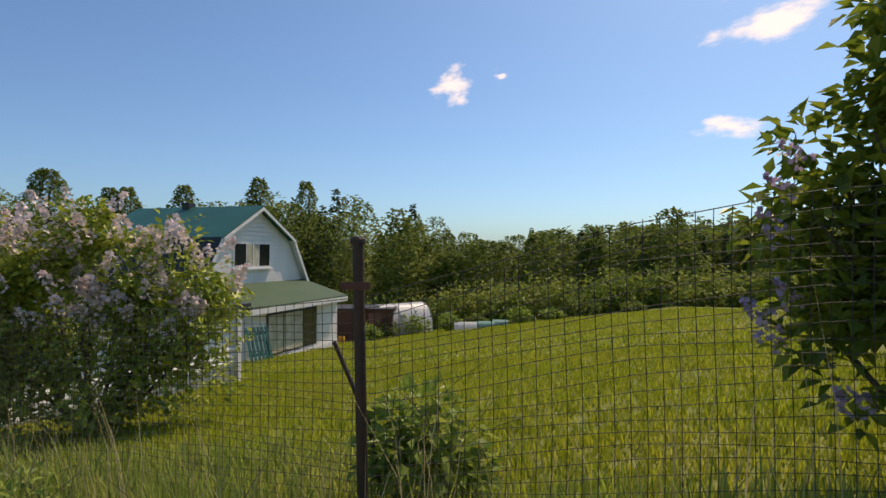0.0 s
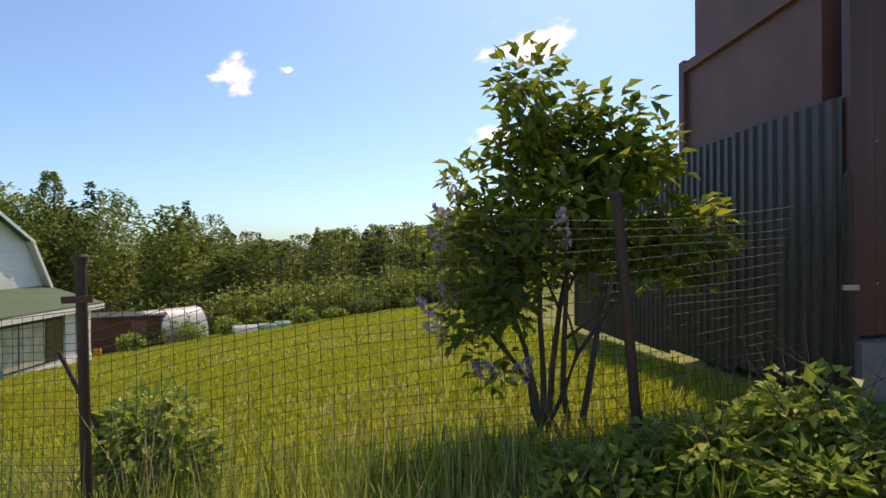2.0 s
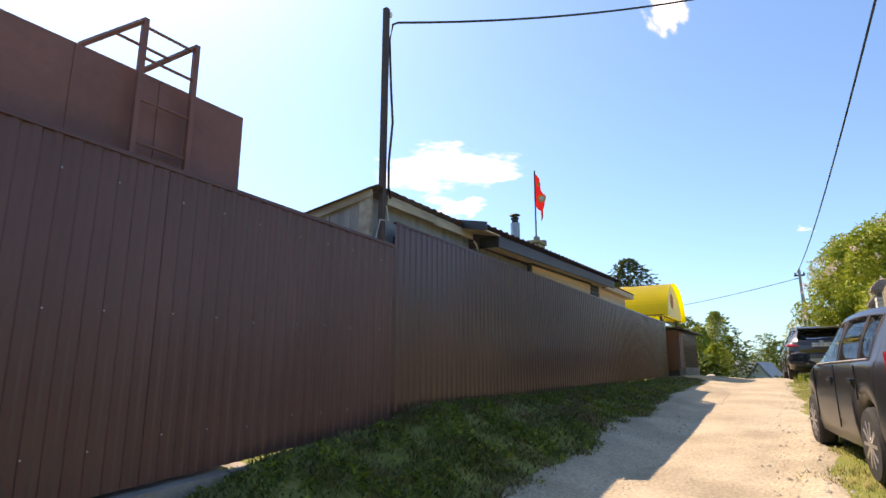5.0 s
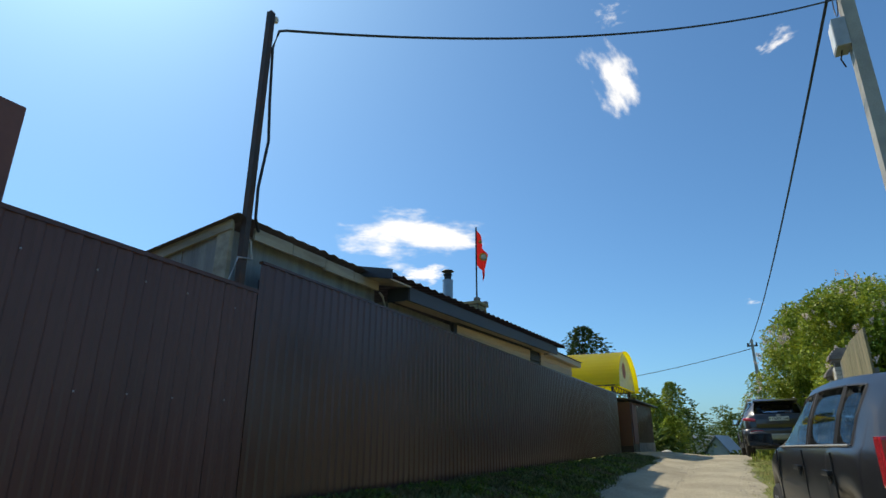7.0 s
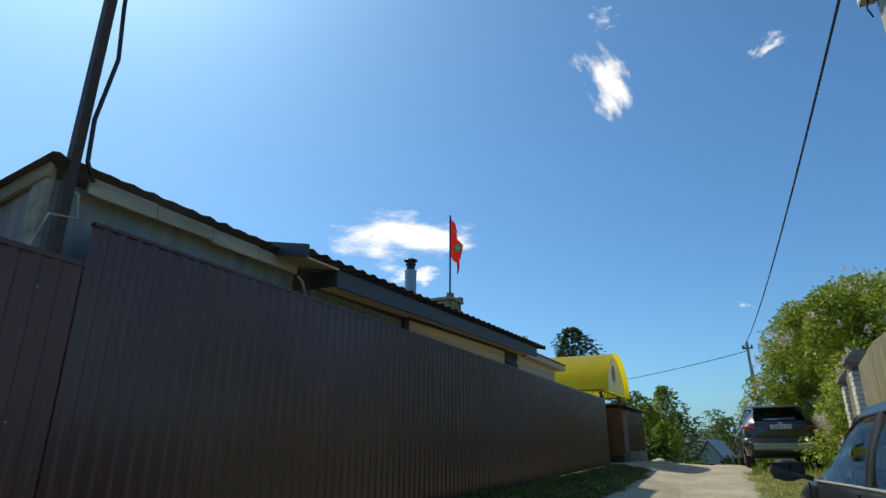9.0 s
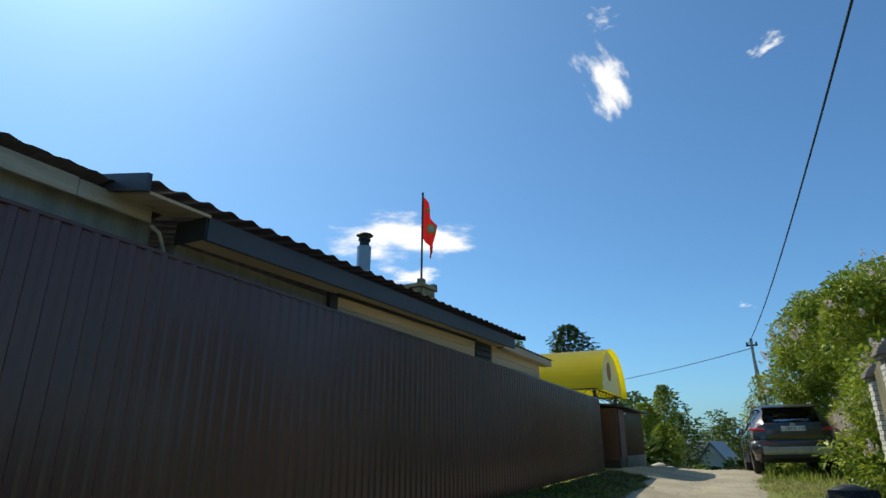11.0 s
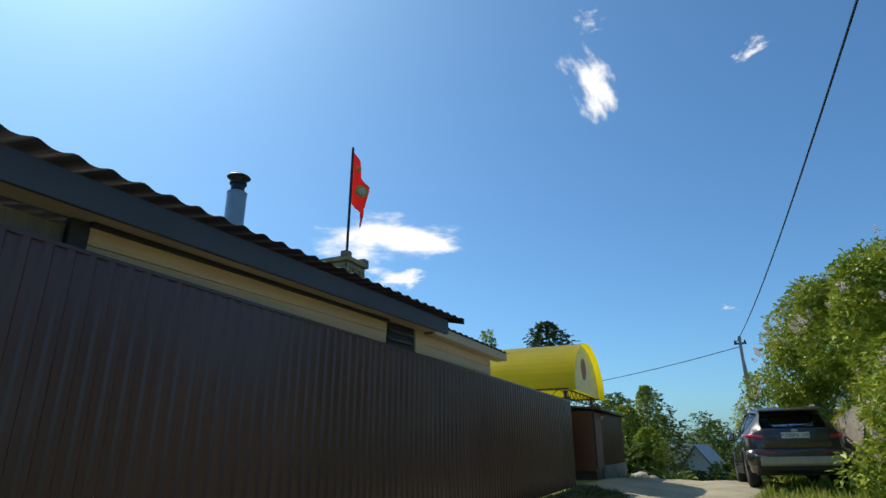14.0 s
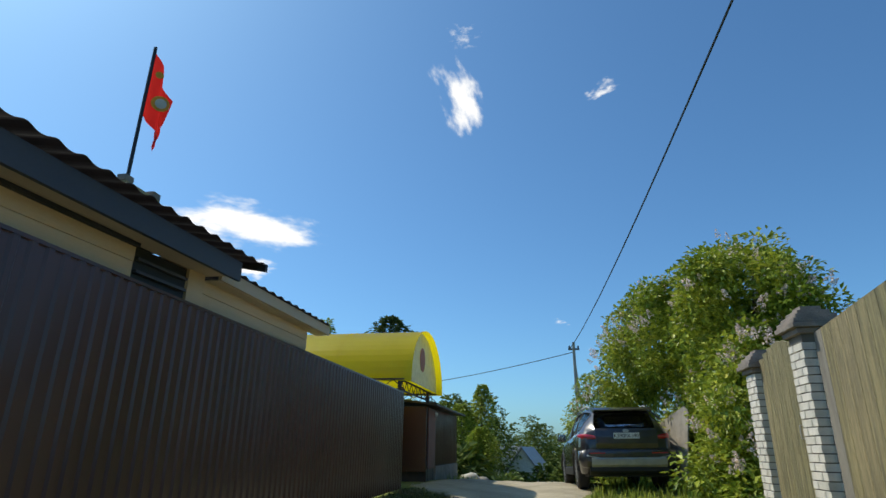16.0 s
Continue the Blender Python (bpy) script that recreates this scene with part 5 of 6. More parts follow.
ring = part("distant_woods", raw_mesh("distant_woods", *leaf_cloud(belt, 1.1, 75)), M_FOREST, None, "belt of woods along the horizon")
tagged(ring, category="woods", kind="stuff")


# ---- far houses beyond the crest ----
def far_house(x, y, w, d, h, roof_h, wall, roof, label, rot):
    z = ground_z(x, y)
    ob = thing("far_house", label, "house", m=pose(x, y, z, 0, 0, rot))
    part("wall", extrude_outline([(-w / 2, 0), (w / 2, 0), (w / 2, h), (0, h + roof_h), (-w / 2, h)], -d / 2, d / 2), wall, ob)
    for s in (-1, 1):
        part("roof", extrude_outline([(0, h + roof_h + 0.08), (s * (w / 2 + 0.4), h - 0.25), (s * (w / 2 + 0.4), h - 0.15), (0, h + roof_h + 0.2)], -d / 2 - 0.3, d / 2 + 0.3), roof, ob)
    for k in (-1, 1):
        win = part("window", box(k * w * 0.22 - 0.4, k * w * 0.22 + 0.4, -d / 2 - 0.04, -d / 2 + 0.02, 1.0, 2.1), M_WHITE, ob)
        part("pane", box(k * w * 0.22 - 0.33, k * w * 0.22 + 0.33, -d / 2 - 0.05, -d / 2 - 0.03, 1.08, 2.02), M_GLASSDARK, win)
    return ob


far_house(68, 2.0, 2.9, 5, 4.4, 2.0, M_WHITE, M_SHEETGREY, "pale house with a grey sheet roof beyond the crest", 80)
far_house(76, 4.2, 6, 6, 5.0, 2.6, M_WHITE, M_SHEETGREY, "white house with a grey gable among trees", 70)


# ---- poles and wires ----
pole2 = thing("utility_pole", "slim concrete utility pole with crossarm and insulators", "pole", "utility poles")
UX, UY = 41.0, -1.5
uz = ground_z(UX, UY)
part("shaft", box(UX - 0.07, UX + 0.07, UY - 0.07, UY + 0.07, uz - 0.3, 7.6, 0.015), M_UTIL, pole2)
part("strut", tube([(UX + 0.1, UY - 0.6, uz), (UX, UY, 6.6)], 0.06, 8), M_UTIL, pole2)
part("crossarm", box(UX - 0.05, UX + 0.05, UY - 0.28, UY + 0.28, 7.2, 7.28), M_BLACK, pole2)
for dy in (-0.22, 0, 0.22):
    part("insulator", lathe([(0.03, 7.28), (0.05, 7.34), (0.03, 7.42)], 8), M_BLACK, pole2, m=pose(UX, UY + dy, 0))
near = thing("utility_pole", "pale concrete utility pole with a grey meter box", "pole", "utility poles")
NX, NY = 12.8, -3.18
part("shaft", extrude_outline([(-0.15, 0.5), (0.15, 0.5), (0.12, 9.6), (-0.12, 9.6)], -0.09, 0.09, 0.012), M_UTIL, near, m=pose(NX, NY, 0))
mb = part("meter_box", box(NX - 0.16, NX + 0.16, NY + 0.095, NY + 0.28, 7.75, 8.25, 0.012), M_SHEETGREY, near, "grey meter box")
part("box_door", box(NX - 0.14, NX + 0.14, NY + 0.28, NY + 0.288, 7.78, 8.22, 0.004), M_WHITE, mb)
part("wire_coil", tube([(NX - 0.1 + 0.14 * math.cos(a * 0.5), NY + 0.16, 8.55 + 0.22 * math.sin(a * 0.5)) for a in range(40)], 0.008, 5), M_CABLE, near, "coiled spare cable")
part("stub", tube([(NX, NY + 0.2, 7.75), (NX, NY + 0.24, 7.6), (NX, NY + 0.2, 7.45)], 0.012, 5), M_CABLE, near)


copy_thing(near, pose(-4.0 - NX, -3.2 - NY, -1.2))


def hung(a, b, sag, n=28):
    a, b = Vector(a), Vector(b)
    return [a.lerp(b, i / n) - Vector((0, 0, sag * 4 * (i / n) * (1 - i / n))) for i in range(n + 1)]


line = thing("overhead_cable", "thick black twisted cable hung along the road", "cable")
part("strand", tube(hung((UX, UY + 0.2, 7.25), (-4.0, -3.32, 9.25), 1.03, 44), 0.017, 6), M_CABLE, line)
part("strand", tube(hung((UX, UY + 0.23, 7.22), (-4.0, -3.29, 9.22), 1.06, 44), 0.014, 6), M_CABLE, line)
span = thing("service_span", "black cable strung from the mast across the road", "cable")
part("strand", tube(hung((6.86, 2.7, 5.92), (NX, NY + 0.1, 8.7), 0.35), 0.013, 6), M_CABLE, span)
cross = thing("far_cable", "thin cable crossing the sky to the far pole", "cable")
part("strand", tube(hung((UX, UY, 7.1), (60, 22, 7.0), 0.7), 0.02, 5), M_CABLE, cross)

# ---- the white garden house ----
villa = thing("white_house", "white-sided house with a green gambrel roof", "house")
GX, GY = -16.2, 22.0
gambrel = [(-4.0, -3.2), (4.0, -3.2), (4.0, -0.35), (2.55, 2.05), (0, 3.45), (-2.55, 2.05), (-4.0, -0.35)]
part("wall", extrude_outline([(a, b) for a, b in gambrel], 0.0, 6.6), M_SIDING, villa, m=pose(GX, GY, 0, 0, 0, 90))


def siding_strip(y0, y1, z, x, h):
    return extrude_outline([(y0, z), (y1, z), (y1, z + h), (y0, z + h)], -0.035, -0.004, 0.006)


def gable_half(z):
    return knots(z, ((-3.2, 4.0), (-0.35, 4.0), (2.05, 2.55), (3.45, 0.05)))


z = -0.2
while z < 3.3:
    w0 = gable_half(z + 0.2) - 0.03
    if w0 > 0.15:
        part("siding_board", siding_strip(-w0, w0, z, 0, 0.185), M_SIDING, villa, m=pose(GX, GY, 0, 0, 0, 90))
    z += 0.2
for s in (-1, 1):
    part("upper_roof", extrude_outline([(0, 3.48), (s * 2.65, 2.02), (s * 2.65, 2.10), (0, 3.58)], -0.35, 6.9), M_GREENROOF, villa, "green sheet-metal roof slope", m=pose(GX, GY, 0, 0, 0, 90))
    part("lower_roof", extrude_outline([(s * 2.60, 2.04), (s * 4.12, -0.45), (s * 4.2, -0.42), (s * 2.68, 2.08)], -0.28, 6.9), M_DARKROOF if s < 0 else M_WHITE, villa, m=pose(GX, GY, 0, 0, 0, 90))
    part("bargeboard", extrude_outline([(0, 3.36), (s * 2.62, 1.92), (s * 2.62, 2.06), (0, 3.5)], -0.40, -0.36), M_WHITE, villa, "white bargeboard", m=pose(GX, GY, 0, 0, 0, 90))
    part("bargeboard", extrude_outline([(s * 2.50, 2.02), (s * 4.05, -0.5), (s * 4.2, -0.44), (s * 2.64, 2.08)], -0.34, -0.30), M_WHITE, villa, "white bargeboard", m=pose(GX, GY, 0, 0, 0, 90))
win = part("window", box(GX + 0.03, GX + 0.07, 20.35, 22.95, 0.78, 1.92, 0.01), M_WHITE, villa, "white three-part window")
for a, b, mt in ((20.43, 21.18, M_GLASSDARK), (21.26, 22.05, M_CURTAIN), (22.13, 22.87, M_GLASSDARK)):
    part("pane", box(GX + 0.07, GX + 0.08, a, b, 0.86, 1.84), mt, win)
part("glazing_bar", box(GX + 0.08, GX + 0.1, 21.62, 21.68, 0.86, 1.84), M_WHITE, win)
part("sill", box(GX + 0.03, GX + 0.2, 20.3, 23.0, 0.70, 0.78, 0.01), M_WHITE, villa)
part("chimney_cap", box(-20.2, -19.8, 21.8, 22.2, 3.3, 3.78, 0.02), M_DARKROOF, villa)

porch = thing("house_porch", "white glazed porch with a mossy green lean-to roof", "porch")
part("wall", box(-16.1, -14.1, 18.5, 25.6, -3.3, -0.72), M_SIDING, porch)
for k in range(11):
    part("siding_board", box(-14.1, -14.065, 23.7, 25.6, -2.9 + k * 0.19, -2.9 + k * 0.19 + 0.175, 0.006), M_SIDING, porch)
    part("siding_board", box(-14.1, -14.065, 18.5, 19.7, -2.9 + k * 0.19, -2.9 + k * 0.19 + 0.175, 0.006), M_SIDING, porch)
part("roof", extrude_outline([(-13.65, -0.72), (-13.65, -0.64), (-16.2, 0.12), (-16.2, 0.04)], -25.9, -18.2), M_MOSSROOF, porch, "moss-green lean-to roof", m=Matrix.Diagonal((1, -1, 1, 1)))
part("fascia", box(-13.68, -13.63, 18.2, 25.9, -0.92, -0.70, 0.01), M_WHITE, porch)
pw = part("window", box(-14.09, -14.04, 19.8, 23.6, -2.75, -1.0, 0.01), M_DARKROOF, porch, "wide dark-framed porch window")
for a, b, mt in ((19.9, 20.9, M_CURTAIN), (21.0, 22.4, M_CURTAIN), (22.5, 23.5, M_GLASSDARK)):
    part("pane", box(-14.05, -14.03, a, b, -2.68, -1.1), mt, pw)
part("plinth", box(-14.15, -14.02, 18.5, 25.6, -3.2, -2.86, 0.01), M_WHITE, porch)

wing = thing("log_siding_wing", "white log-sided wing over a slatted base", "house")
part("wall", box(-14.0, -8.55, 2.0, 10.9, -2.2, 0.25), M_SIDING, wing)
for k in range(9):
    z0 = -1.05 + k * 0.145
    bm = bmesh.new()
    cs = [(math.sin(a * math.pi / 6) * 0.055, z0 + 0.0725 - math.cos(a * math.pi / 6) * 0.0715) for a in range(7)]
    rows = [[bm.verts.new((-8.55 + dx, y, zz)) for dx, zz in cs] for y in (2.0, 10.9)]
    for i in range(6):
        bm.faces.new((rows[0][i], rows[1][i], rows[1][i + 1], rows[0][i + 1]))
    bm.faces.new(rows[0])
    bm.faces.new(rows[1][::-1])
    part("log_board", bm, M_SIDING, wing, "rounded white log siding")
part("corner_post", box(-8.56, -8.44, 10.82, 10.95, -1.75, 0.3, 0.01), M_WHITE, wing)
for k in range(16):
    y = 10.7 - k * 0.34
    part("base_slat", box(-8.56, -8.52, y - 0.22, y, ground_z(-8.5, y) - 0.1, -1.07, 0.006), M_GREYWOOD, wing, "grey base board")
part("roof", box(-14.3, -8.3, 1.8, 11.1, 0.25, 0.33, 0.01), M_DARKROOF, wing)
pallet = thing("green_pallet", "green slatted pallet leaning on the wing", "pallet")
for k in range(6):
    part("slat", box(k * 0.17, k * 0.17 + 0.11, 0, 0.025, 0, 1.3, 0.004), M_GREENROOF, pallet)
for z in (0.2, 1.0):
    part("crosspiece", box(0, 0.98, 0.025, 0.05, z, z + 0.09), M_GREENROOF, pallet)
pallet.matrix_basis = pose(-13.3, 17.8, ground_z(-13.3, 17.8), -20, 0, 70)

# greenhouse, rusty shed and garden clutter at the end of the lawn
hx, hy = view_spot(-0.075 * 38, 38)
hz = ground_z(hx, hy)
green = thing("greenhouse", "white film hoop greenhouse at the end of the lawn", "greenhouse", m=pose(hx, hy, hz, 0, 0, 60) @ Matrix.Diagonal((0.72, 0.8, 0.85, 1)))
bm = bmesh.new()
rows = []
for x in (-2.6, 2.6):
    rows.append([bm.verts.new((x, -math.cos(i / 18 * math.pi) * 1.5, 0.25 + math.sin(i / 18 * math.pi) ** 0.85 * 2.25)) for i in range(19)])
for i in range(18):
    bm.faces.new((rows[0][i], rows[0][i + 1], rows[1][i + 1], rows[1][i]))
for row in rows:
    bm.faces.new(row)
part("cover", bm, M_POLY, green, smooth_shade=False)
for x in (-2.62, -0.9, 0.9, 2.62):
    part("hoop", tube([(x, -math.cos(i / 14 * math.pi) * 1.52, 0.25 + math.sin(i / 14 * math.pi) ** 0.85 * 2.27) for i in range(15)], 0.025, 5), M_SILVER, green)
part("base", box(-2.62, 2.62, -1.53, 1.53, -0.3, 0.27, 0.01), M_GREYWOOD, green)
sx, sy = view_spot(-0.135 * 37, 37)
sz = ground_z(sx, sy)
barn = thing("rusty_shed", "rust-brown garden shed with a flat roof", "shed", m=pose(sx, sy, sz, 0, 0, 18))
part("wall", box(-1.9, 1.9, -1.2, 1.2, -0.3, 2.0, 0.01), M_RUST, barn)
part("roof", box(-2.1, 2.1, -1.4, 1.4, 2.0, 2.1, 0.01), M_DARKROOF, barn)
part("door", box(0.4, 1.2, -1.235, -1.2, 0.0, 1.8, 0.01), M_BOX, barn)
for k, (px, d, w, h, mt, label, nm) in enumerate(((0.075, 37, 0.55, 0.4, M_TURQ, "turquoise cover over a garden frame", "garden_cover"), (0.04, 36, 0.7, 0.5, M_POLY, "seedbed under pale plastic film", "seedbed"), (-0.19, 33, 0.45, 0.7, M_PLUM, "round plum-coloured plastic barrel", "barrel"), (-0.175, 33.4, 0.4, 0.4, M_GOLD, "small round yellow garden tub", "tub"), (0.10, 37.4, 0.5, 0.4, M_TURQ, "turquoise cover over a garden frame", "garden_cover"))):
    x, y = view_spot(px * d, d)
    if nm in ("barrel", "tub"):
        ob = part(nm, lathe([(w * 0.42, 0), (w * 0.5, h * 0.3), (w * 0.5, h * 0.7), (w * 0.44, h), (w * 0.38, h), (w * 0.36, h * 0.2)], 14), mt, None, label, m=pose(x, y, ground_z(x, y)))
    else:
        bm = bmesh.new()
        rows = []
        for xx in (-w, w):
            rows.append([bm.verts.new((xx, -math.cos(i / 8 * math.pi) * 0.5, math.sin(i / 8 * math.pi) * h)) for i in range(9)])
        for i in range(8):
            bm.faces.new((rows[0][i], rows[0][i + 1], rows[1][i + 1], rows[1][i]))
        for row in rows:
            bm.faces.new(row)
        ob = part(nm, bm, mt, None, label, m=pose(x, y, ground_z(x, y), 0, 0, 18))
    tagged(ob, category=nm.replace("_", " "))


# ---- the parked cars ----
def curve(x, table):
    """A smooth line through (x, value) knots."""
    if x <= table[0][0]:
        return table[0][1]
    if x >= table[-1][0]:
        return table[-1][1]
    slope = [(q[1] - p[1]) / (q[0] - p[0]) for p, q in zip(table, table[1:])]
    tang = [slope[0]] + [0.0 if m * n <= 0 else 2 * m * n / (m + n) for m, n in zip(slope, slope[1:])] + [slope[-1]]
    for k, (p, q) in enumerate(zip(table, table[1:])):
        if x <= q[0]:
            h = q[0] - p[0]
            t = (x - p[0]) / h
            return (1 + 2 * t) * (1 - t) ** 2 * p[1] + t * (1 - t) ** 2 * h * tang[k] + t * t * (3 - 2 * t) * q[1] + t * t * (t - 1) * h * tang[k + 1]


def car_shell(c, paint, top, belt, half, rail, sill, wheels, arch, clear_z, cuts, windows, screen, back, glass_side, glass_back, scuttle):
    """One smooth shell from tail to nose; side windows, windscreen and rear window are cut out of it as panes."""
    x0, x1 = top[0][0], top[-1][0]
    xs = {round(lerp(x0, x1, i / 56), 4) for i in range(57)} | {p[0] for p in top} | set(cuts)
    for wx in wheels:
        xs |= {round(wx + arch * k, 4) for k in (-1.01, -0.995, -0.93, -0.8, -0.6, -0.3, 0, 0.3, 0.6, 0.8, 0.93, 0.995, 1.01)}
    xs = sorted(x for x in xs if x0 <= x <= x1)
    xs = [x for i, x in enumerate(xs) if i == 0 or x in cuts or x - xs[i - 1] > 0.004]
    rings = []
    for x in xs:
        zt, hw, hr, lo = curve(x, top), curve(x, half), curve(x, rail), curve(x, sill)
        zb = min(curve(x, belt), zt - 0.05)
        for wx in wheels:
            if abs(x - wx) < arch:
                lo = max(lo, clear_z + math.sqrt(arch * arch - (x - wx) ** 2))
        lo = min(lo, zb - 0.12)
        shoulder = zt - min(0.09, (zt - zb) * 0.55)
        ring = [(0, lo), (hw * 0.84, lo), (hw * 0.955, lo + 0.02), (hw * 0.995, lerp(lo, zb, 0.3)), (hw, lerp(lo, zb, 0.55)), (hw * 0.992, lerp(lo, zb, 0.8)), (hw * 0.968, lerp(lo, zb, 0.94)), (hw * 0.935, zb), (lerp(hw * 0.935, hr, 0.46) + 0.008, lerp(zb, shoulder, 0.5)), (hr, shoulder), (hr * 0.93, lerp(shoulder, zt, 0.68)), (hr * 0.55, zt - 0.006), (0, zt)]
        rings.append(ring + [(-y, z) for y, z in ring[-2:0:-1]])
    n = len(rings[0])
    groups = {}
    for k in range(len(xs) - 1):
        xm = (xs[k] + xs[k + 1]) / 2
        tall = curve(xm, top) - curve(xm, belt) > 0.17
        for i in range(n):
            j = i if i < 12 else n - 1 - i
            key = "body"
            if j in (7, 8) and tall:
                for w, (p, q) in enumerate(windows):
                    if p < xm < q:
                        key = ("side", w, i < 12)
            if j in (10, 11) and screen[0] < xm < screen[1]:
                key = "windscreen"
            if j in (10, 11) and back[0] < xm < back[1]:
                key = "rear"
            groups.setdefault(key, []).append((k, i))
    for key, quads in groups.items():
        bm = bmesh.new()
        vs = {}

        def vert(k, i):
            i %= n
            if (k, i) not in vs:
                vs[k, i] = bm.verts.new((xs[k], *rings[k][i]))
            return vs[k, i]
        for k, i in quads:
            bm.faces.new((vert(k, i), vert(k, i + 1), vert(k + 1, i + 1), vert(k + 1, i)))
        if key == "body":
            for k in (0, len(xs) - 1):
                bm.faces.new([vert(k, i) for i in range(n)])
            part("body", bm, paint, c, smooth_shade=True)
        else:
            name = "windscreen" if key == "windscreen" else "rear_window" if key == "rear" else "side_glass"
            rim = bmesh.new()
            for e in [e for e in bm.edges if len(e.link_faces) == 1]:
                tube([v.co.copy() for v in e.verts], 0.009, 4, bm=rim)
            bmesh.ops.solidify(bm, geom=bm.faces[:], thickness=0.004)
            p = part(name, bm, glass_back if key == "rear" else glass_side, c, smooth_shade=True)
            part("seal", rim, M_PLASTIC, p, "black rubber window seal")
    part("cabin_floor", box(x0 + 0.25, scuttle, -curve(0, half) * 0.82, curve(0, half) * 0.82, curve(0, belt) - 0.16, curve(0, belt) - 0.12), M_INTERIOR, c)


def bar(points, parent, mat, name, r=0.03):
    return part(name, tube(points, r, 6), mat, parent)


def wheel(parent, x, y, r, width):
    side = 1 if y > 0 else -1
    t = part("wheel", lathe([(r * 0.66, -width / 2), (r * 0.9, -width / 2), (r * 0.985, -width * 0.36), (r, -width * 0.2), (r, width * 0.2), (r * 0.985, width * 0.36), (r * 0.9, width / 2), (r * 0.66, width / 2)], 32, axis="y"), M_TYRE, parent, "black tyre", m=pose(x, y, r))
    part("rim", lathe([(r * 0.64, side * width * 0.30), (r * 0.68, side * width * 0.48), (r * 0.62, side * width * 0.49), (r * 0.58, side * width * 0.34), (0.04, side * width * 0.30)], 28, axis="y"), M_BLACK, t)
    sp = bmesh.new()
    for k in range(10):
        a = k * math.tau / 10
        b = box(0.03, r * 0.64, -0.01, 0.01, -0.015, 0.015, 0.004)
        b.transform(Matrix.Translation((0, side * width * 0.47, 0)) @ Matrix.Rotation(a, 4, "Y"))
        merge(sp, b)
    merge(sp, lathe([(0.055, side * width * 0.40), (0.055, side * width * 0.52), (0.02, side * width * 0.54)], 14, axis="y"))
    part("spokes", sp, M_RIM, t, "silver alloy spokes")
    return t


def hatchback():
    c = thing("compact_car", "dark grey compact car parked at the roadside", "car")
    W, R = 1.68, 0.305
    car_shell(c, M_CAR,
              top=[(-2.0, 0.86), (-1.97, 1.02), (-1.93, 1.14), (-1.84, 1.34), (-1.68, 1.415), (-1.2, 1.46), (-0.6, 1.475), (0.0, 1.455), (0.34, 1.405), (0.98, 1.03), (1.12, 0.99), (1.5, 0.91), (1.85, 0.77), (2.0, 0.58)],
              belt=[(-2.0, 0.80), (-1.93, 1.0), (-1.0, 0.995), (0.0, 0.975), (0.95, 0.955), (1.2, 0.90), (1.6, 0.80), (2.0, 0.5)],
              half=[(-2.0, 0.72), (-1.9, 0.79), (-1.5, 0.83), (0.5, 0.84), (1.1, 0.825), (1.6, 0.77), (1.9, 0.66), (2.0, 0.54)],
              rail=[(-2.0, 0.60), (-1.8, 0.60), (-1.0, 0.64), (0.0, 0.64), (0.36, 0.615), (1.0, 0.66), (1.6, 0.6), (2.0, 0.4)],
              sill=[(-2.0, 0.42), (-1.85, 0.28), (-1.6, 0.22), (1.6, 0.22), (1.9, 0.27), (2.0, 0.38)],
              wheels=(-1.27, 1.25), arch=0.35, clear_z=0.30, cuts=(-1.42, -1.09, -1.05, -0.33, -0.25, 0.84, 0.36, 0.99, -1.94, -1.80),
              windows=((-1.42, -1.09), (-1.05, -0.33), (-0.25, 0.84)), screen=(0.36, 0.98), back=(-1.94, -1.80), glass_side=M_CARGLASS, glass_back=M_CARGLASS_DARK, scuttle=0.9)
    for x in (-1.27, 1.25):
        for s in (-1, 1):
            wheel(c, x, s * 0.735, R, 0.185)
            part("wheel_well", box(x - 0.36, x + 0.36, s * 0.60 - 0.02, s * 0.60 + 0.02, 0.25, 0.68), M_BLACK, c)
    for s in (-1, 1):
        top, bot = 0.635 * s, 0.795 * s
        bar([(0.86, bot, 0.962), (0.0, bot, 0.978), (-1.42, bot, 0.998)], c, M_SILVER, "window_trim", 0.008)
        for x in (0.0 - 0.12, -1.0):
            h = part("door_handle", box(x - 0.085, x + 0.085, s * 0.845 - 0.012, s * 0.845 + 0.022, 0.80, 0.835, 0.008), M_CAR, c)
            part("handle_cup", lathe([(0.045, s * 0.835), (0.03, s * 0.842), (0.005, s * 0.838)], 12, axis="y"), M_BLACK, h, m=pose(x, 0, 0.79))
        for x in (0.78, -0.29, -1.12):
            part("door_gap", box(x - 0.004, x + 0.004, s * 0.830, s * 0.8415, 0.36 if x > -1 else 0.66, 0.95), M_BLACK, c)
        mir = part("side_mirror", lathe([(0.02, -0.05), (0.085, -0.045), (0.10, 0.0), (0.075, 0.06), (0.02, 0.085)], 14, axis="y"), M_PLASTIC, c, m=pose(0.78, s * 0.96, 1.03, 0, 0, -90) @ Matrix.Diagonal((1.15, 0.8, 0.78, 1)), smooth_shade=True)
        # Dark pane in place of a mirror: its dark reflection is painted in.
        part("mirror_glass", box(-0.09, 0.09, -0.056, -0.05, -0.07, 0.07, 0.004), M_GLASSDARK, mir)
        bar([(0.80, s * 0.80, 0.97), (0.79, s * 0.90, 1.0)], c, M_PLASTIC, "mirror_arm", 0.02)
        part("tail_lamp", box(-1.99, -1.86, s * 0.70 - 0.07, s * 0.70 + 0.09, 0.78, 1.05, 0.02), M_RED, c, "red tail lamp")
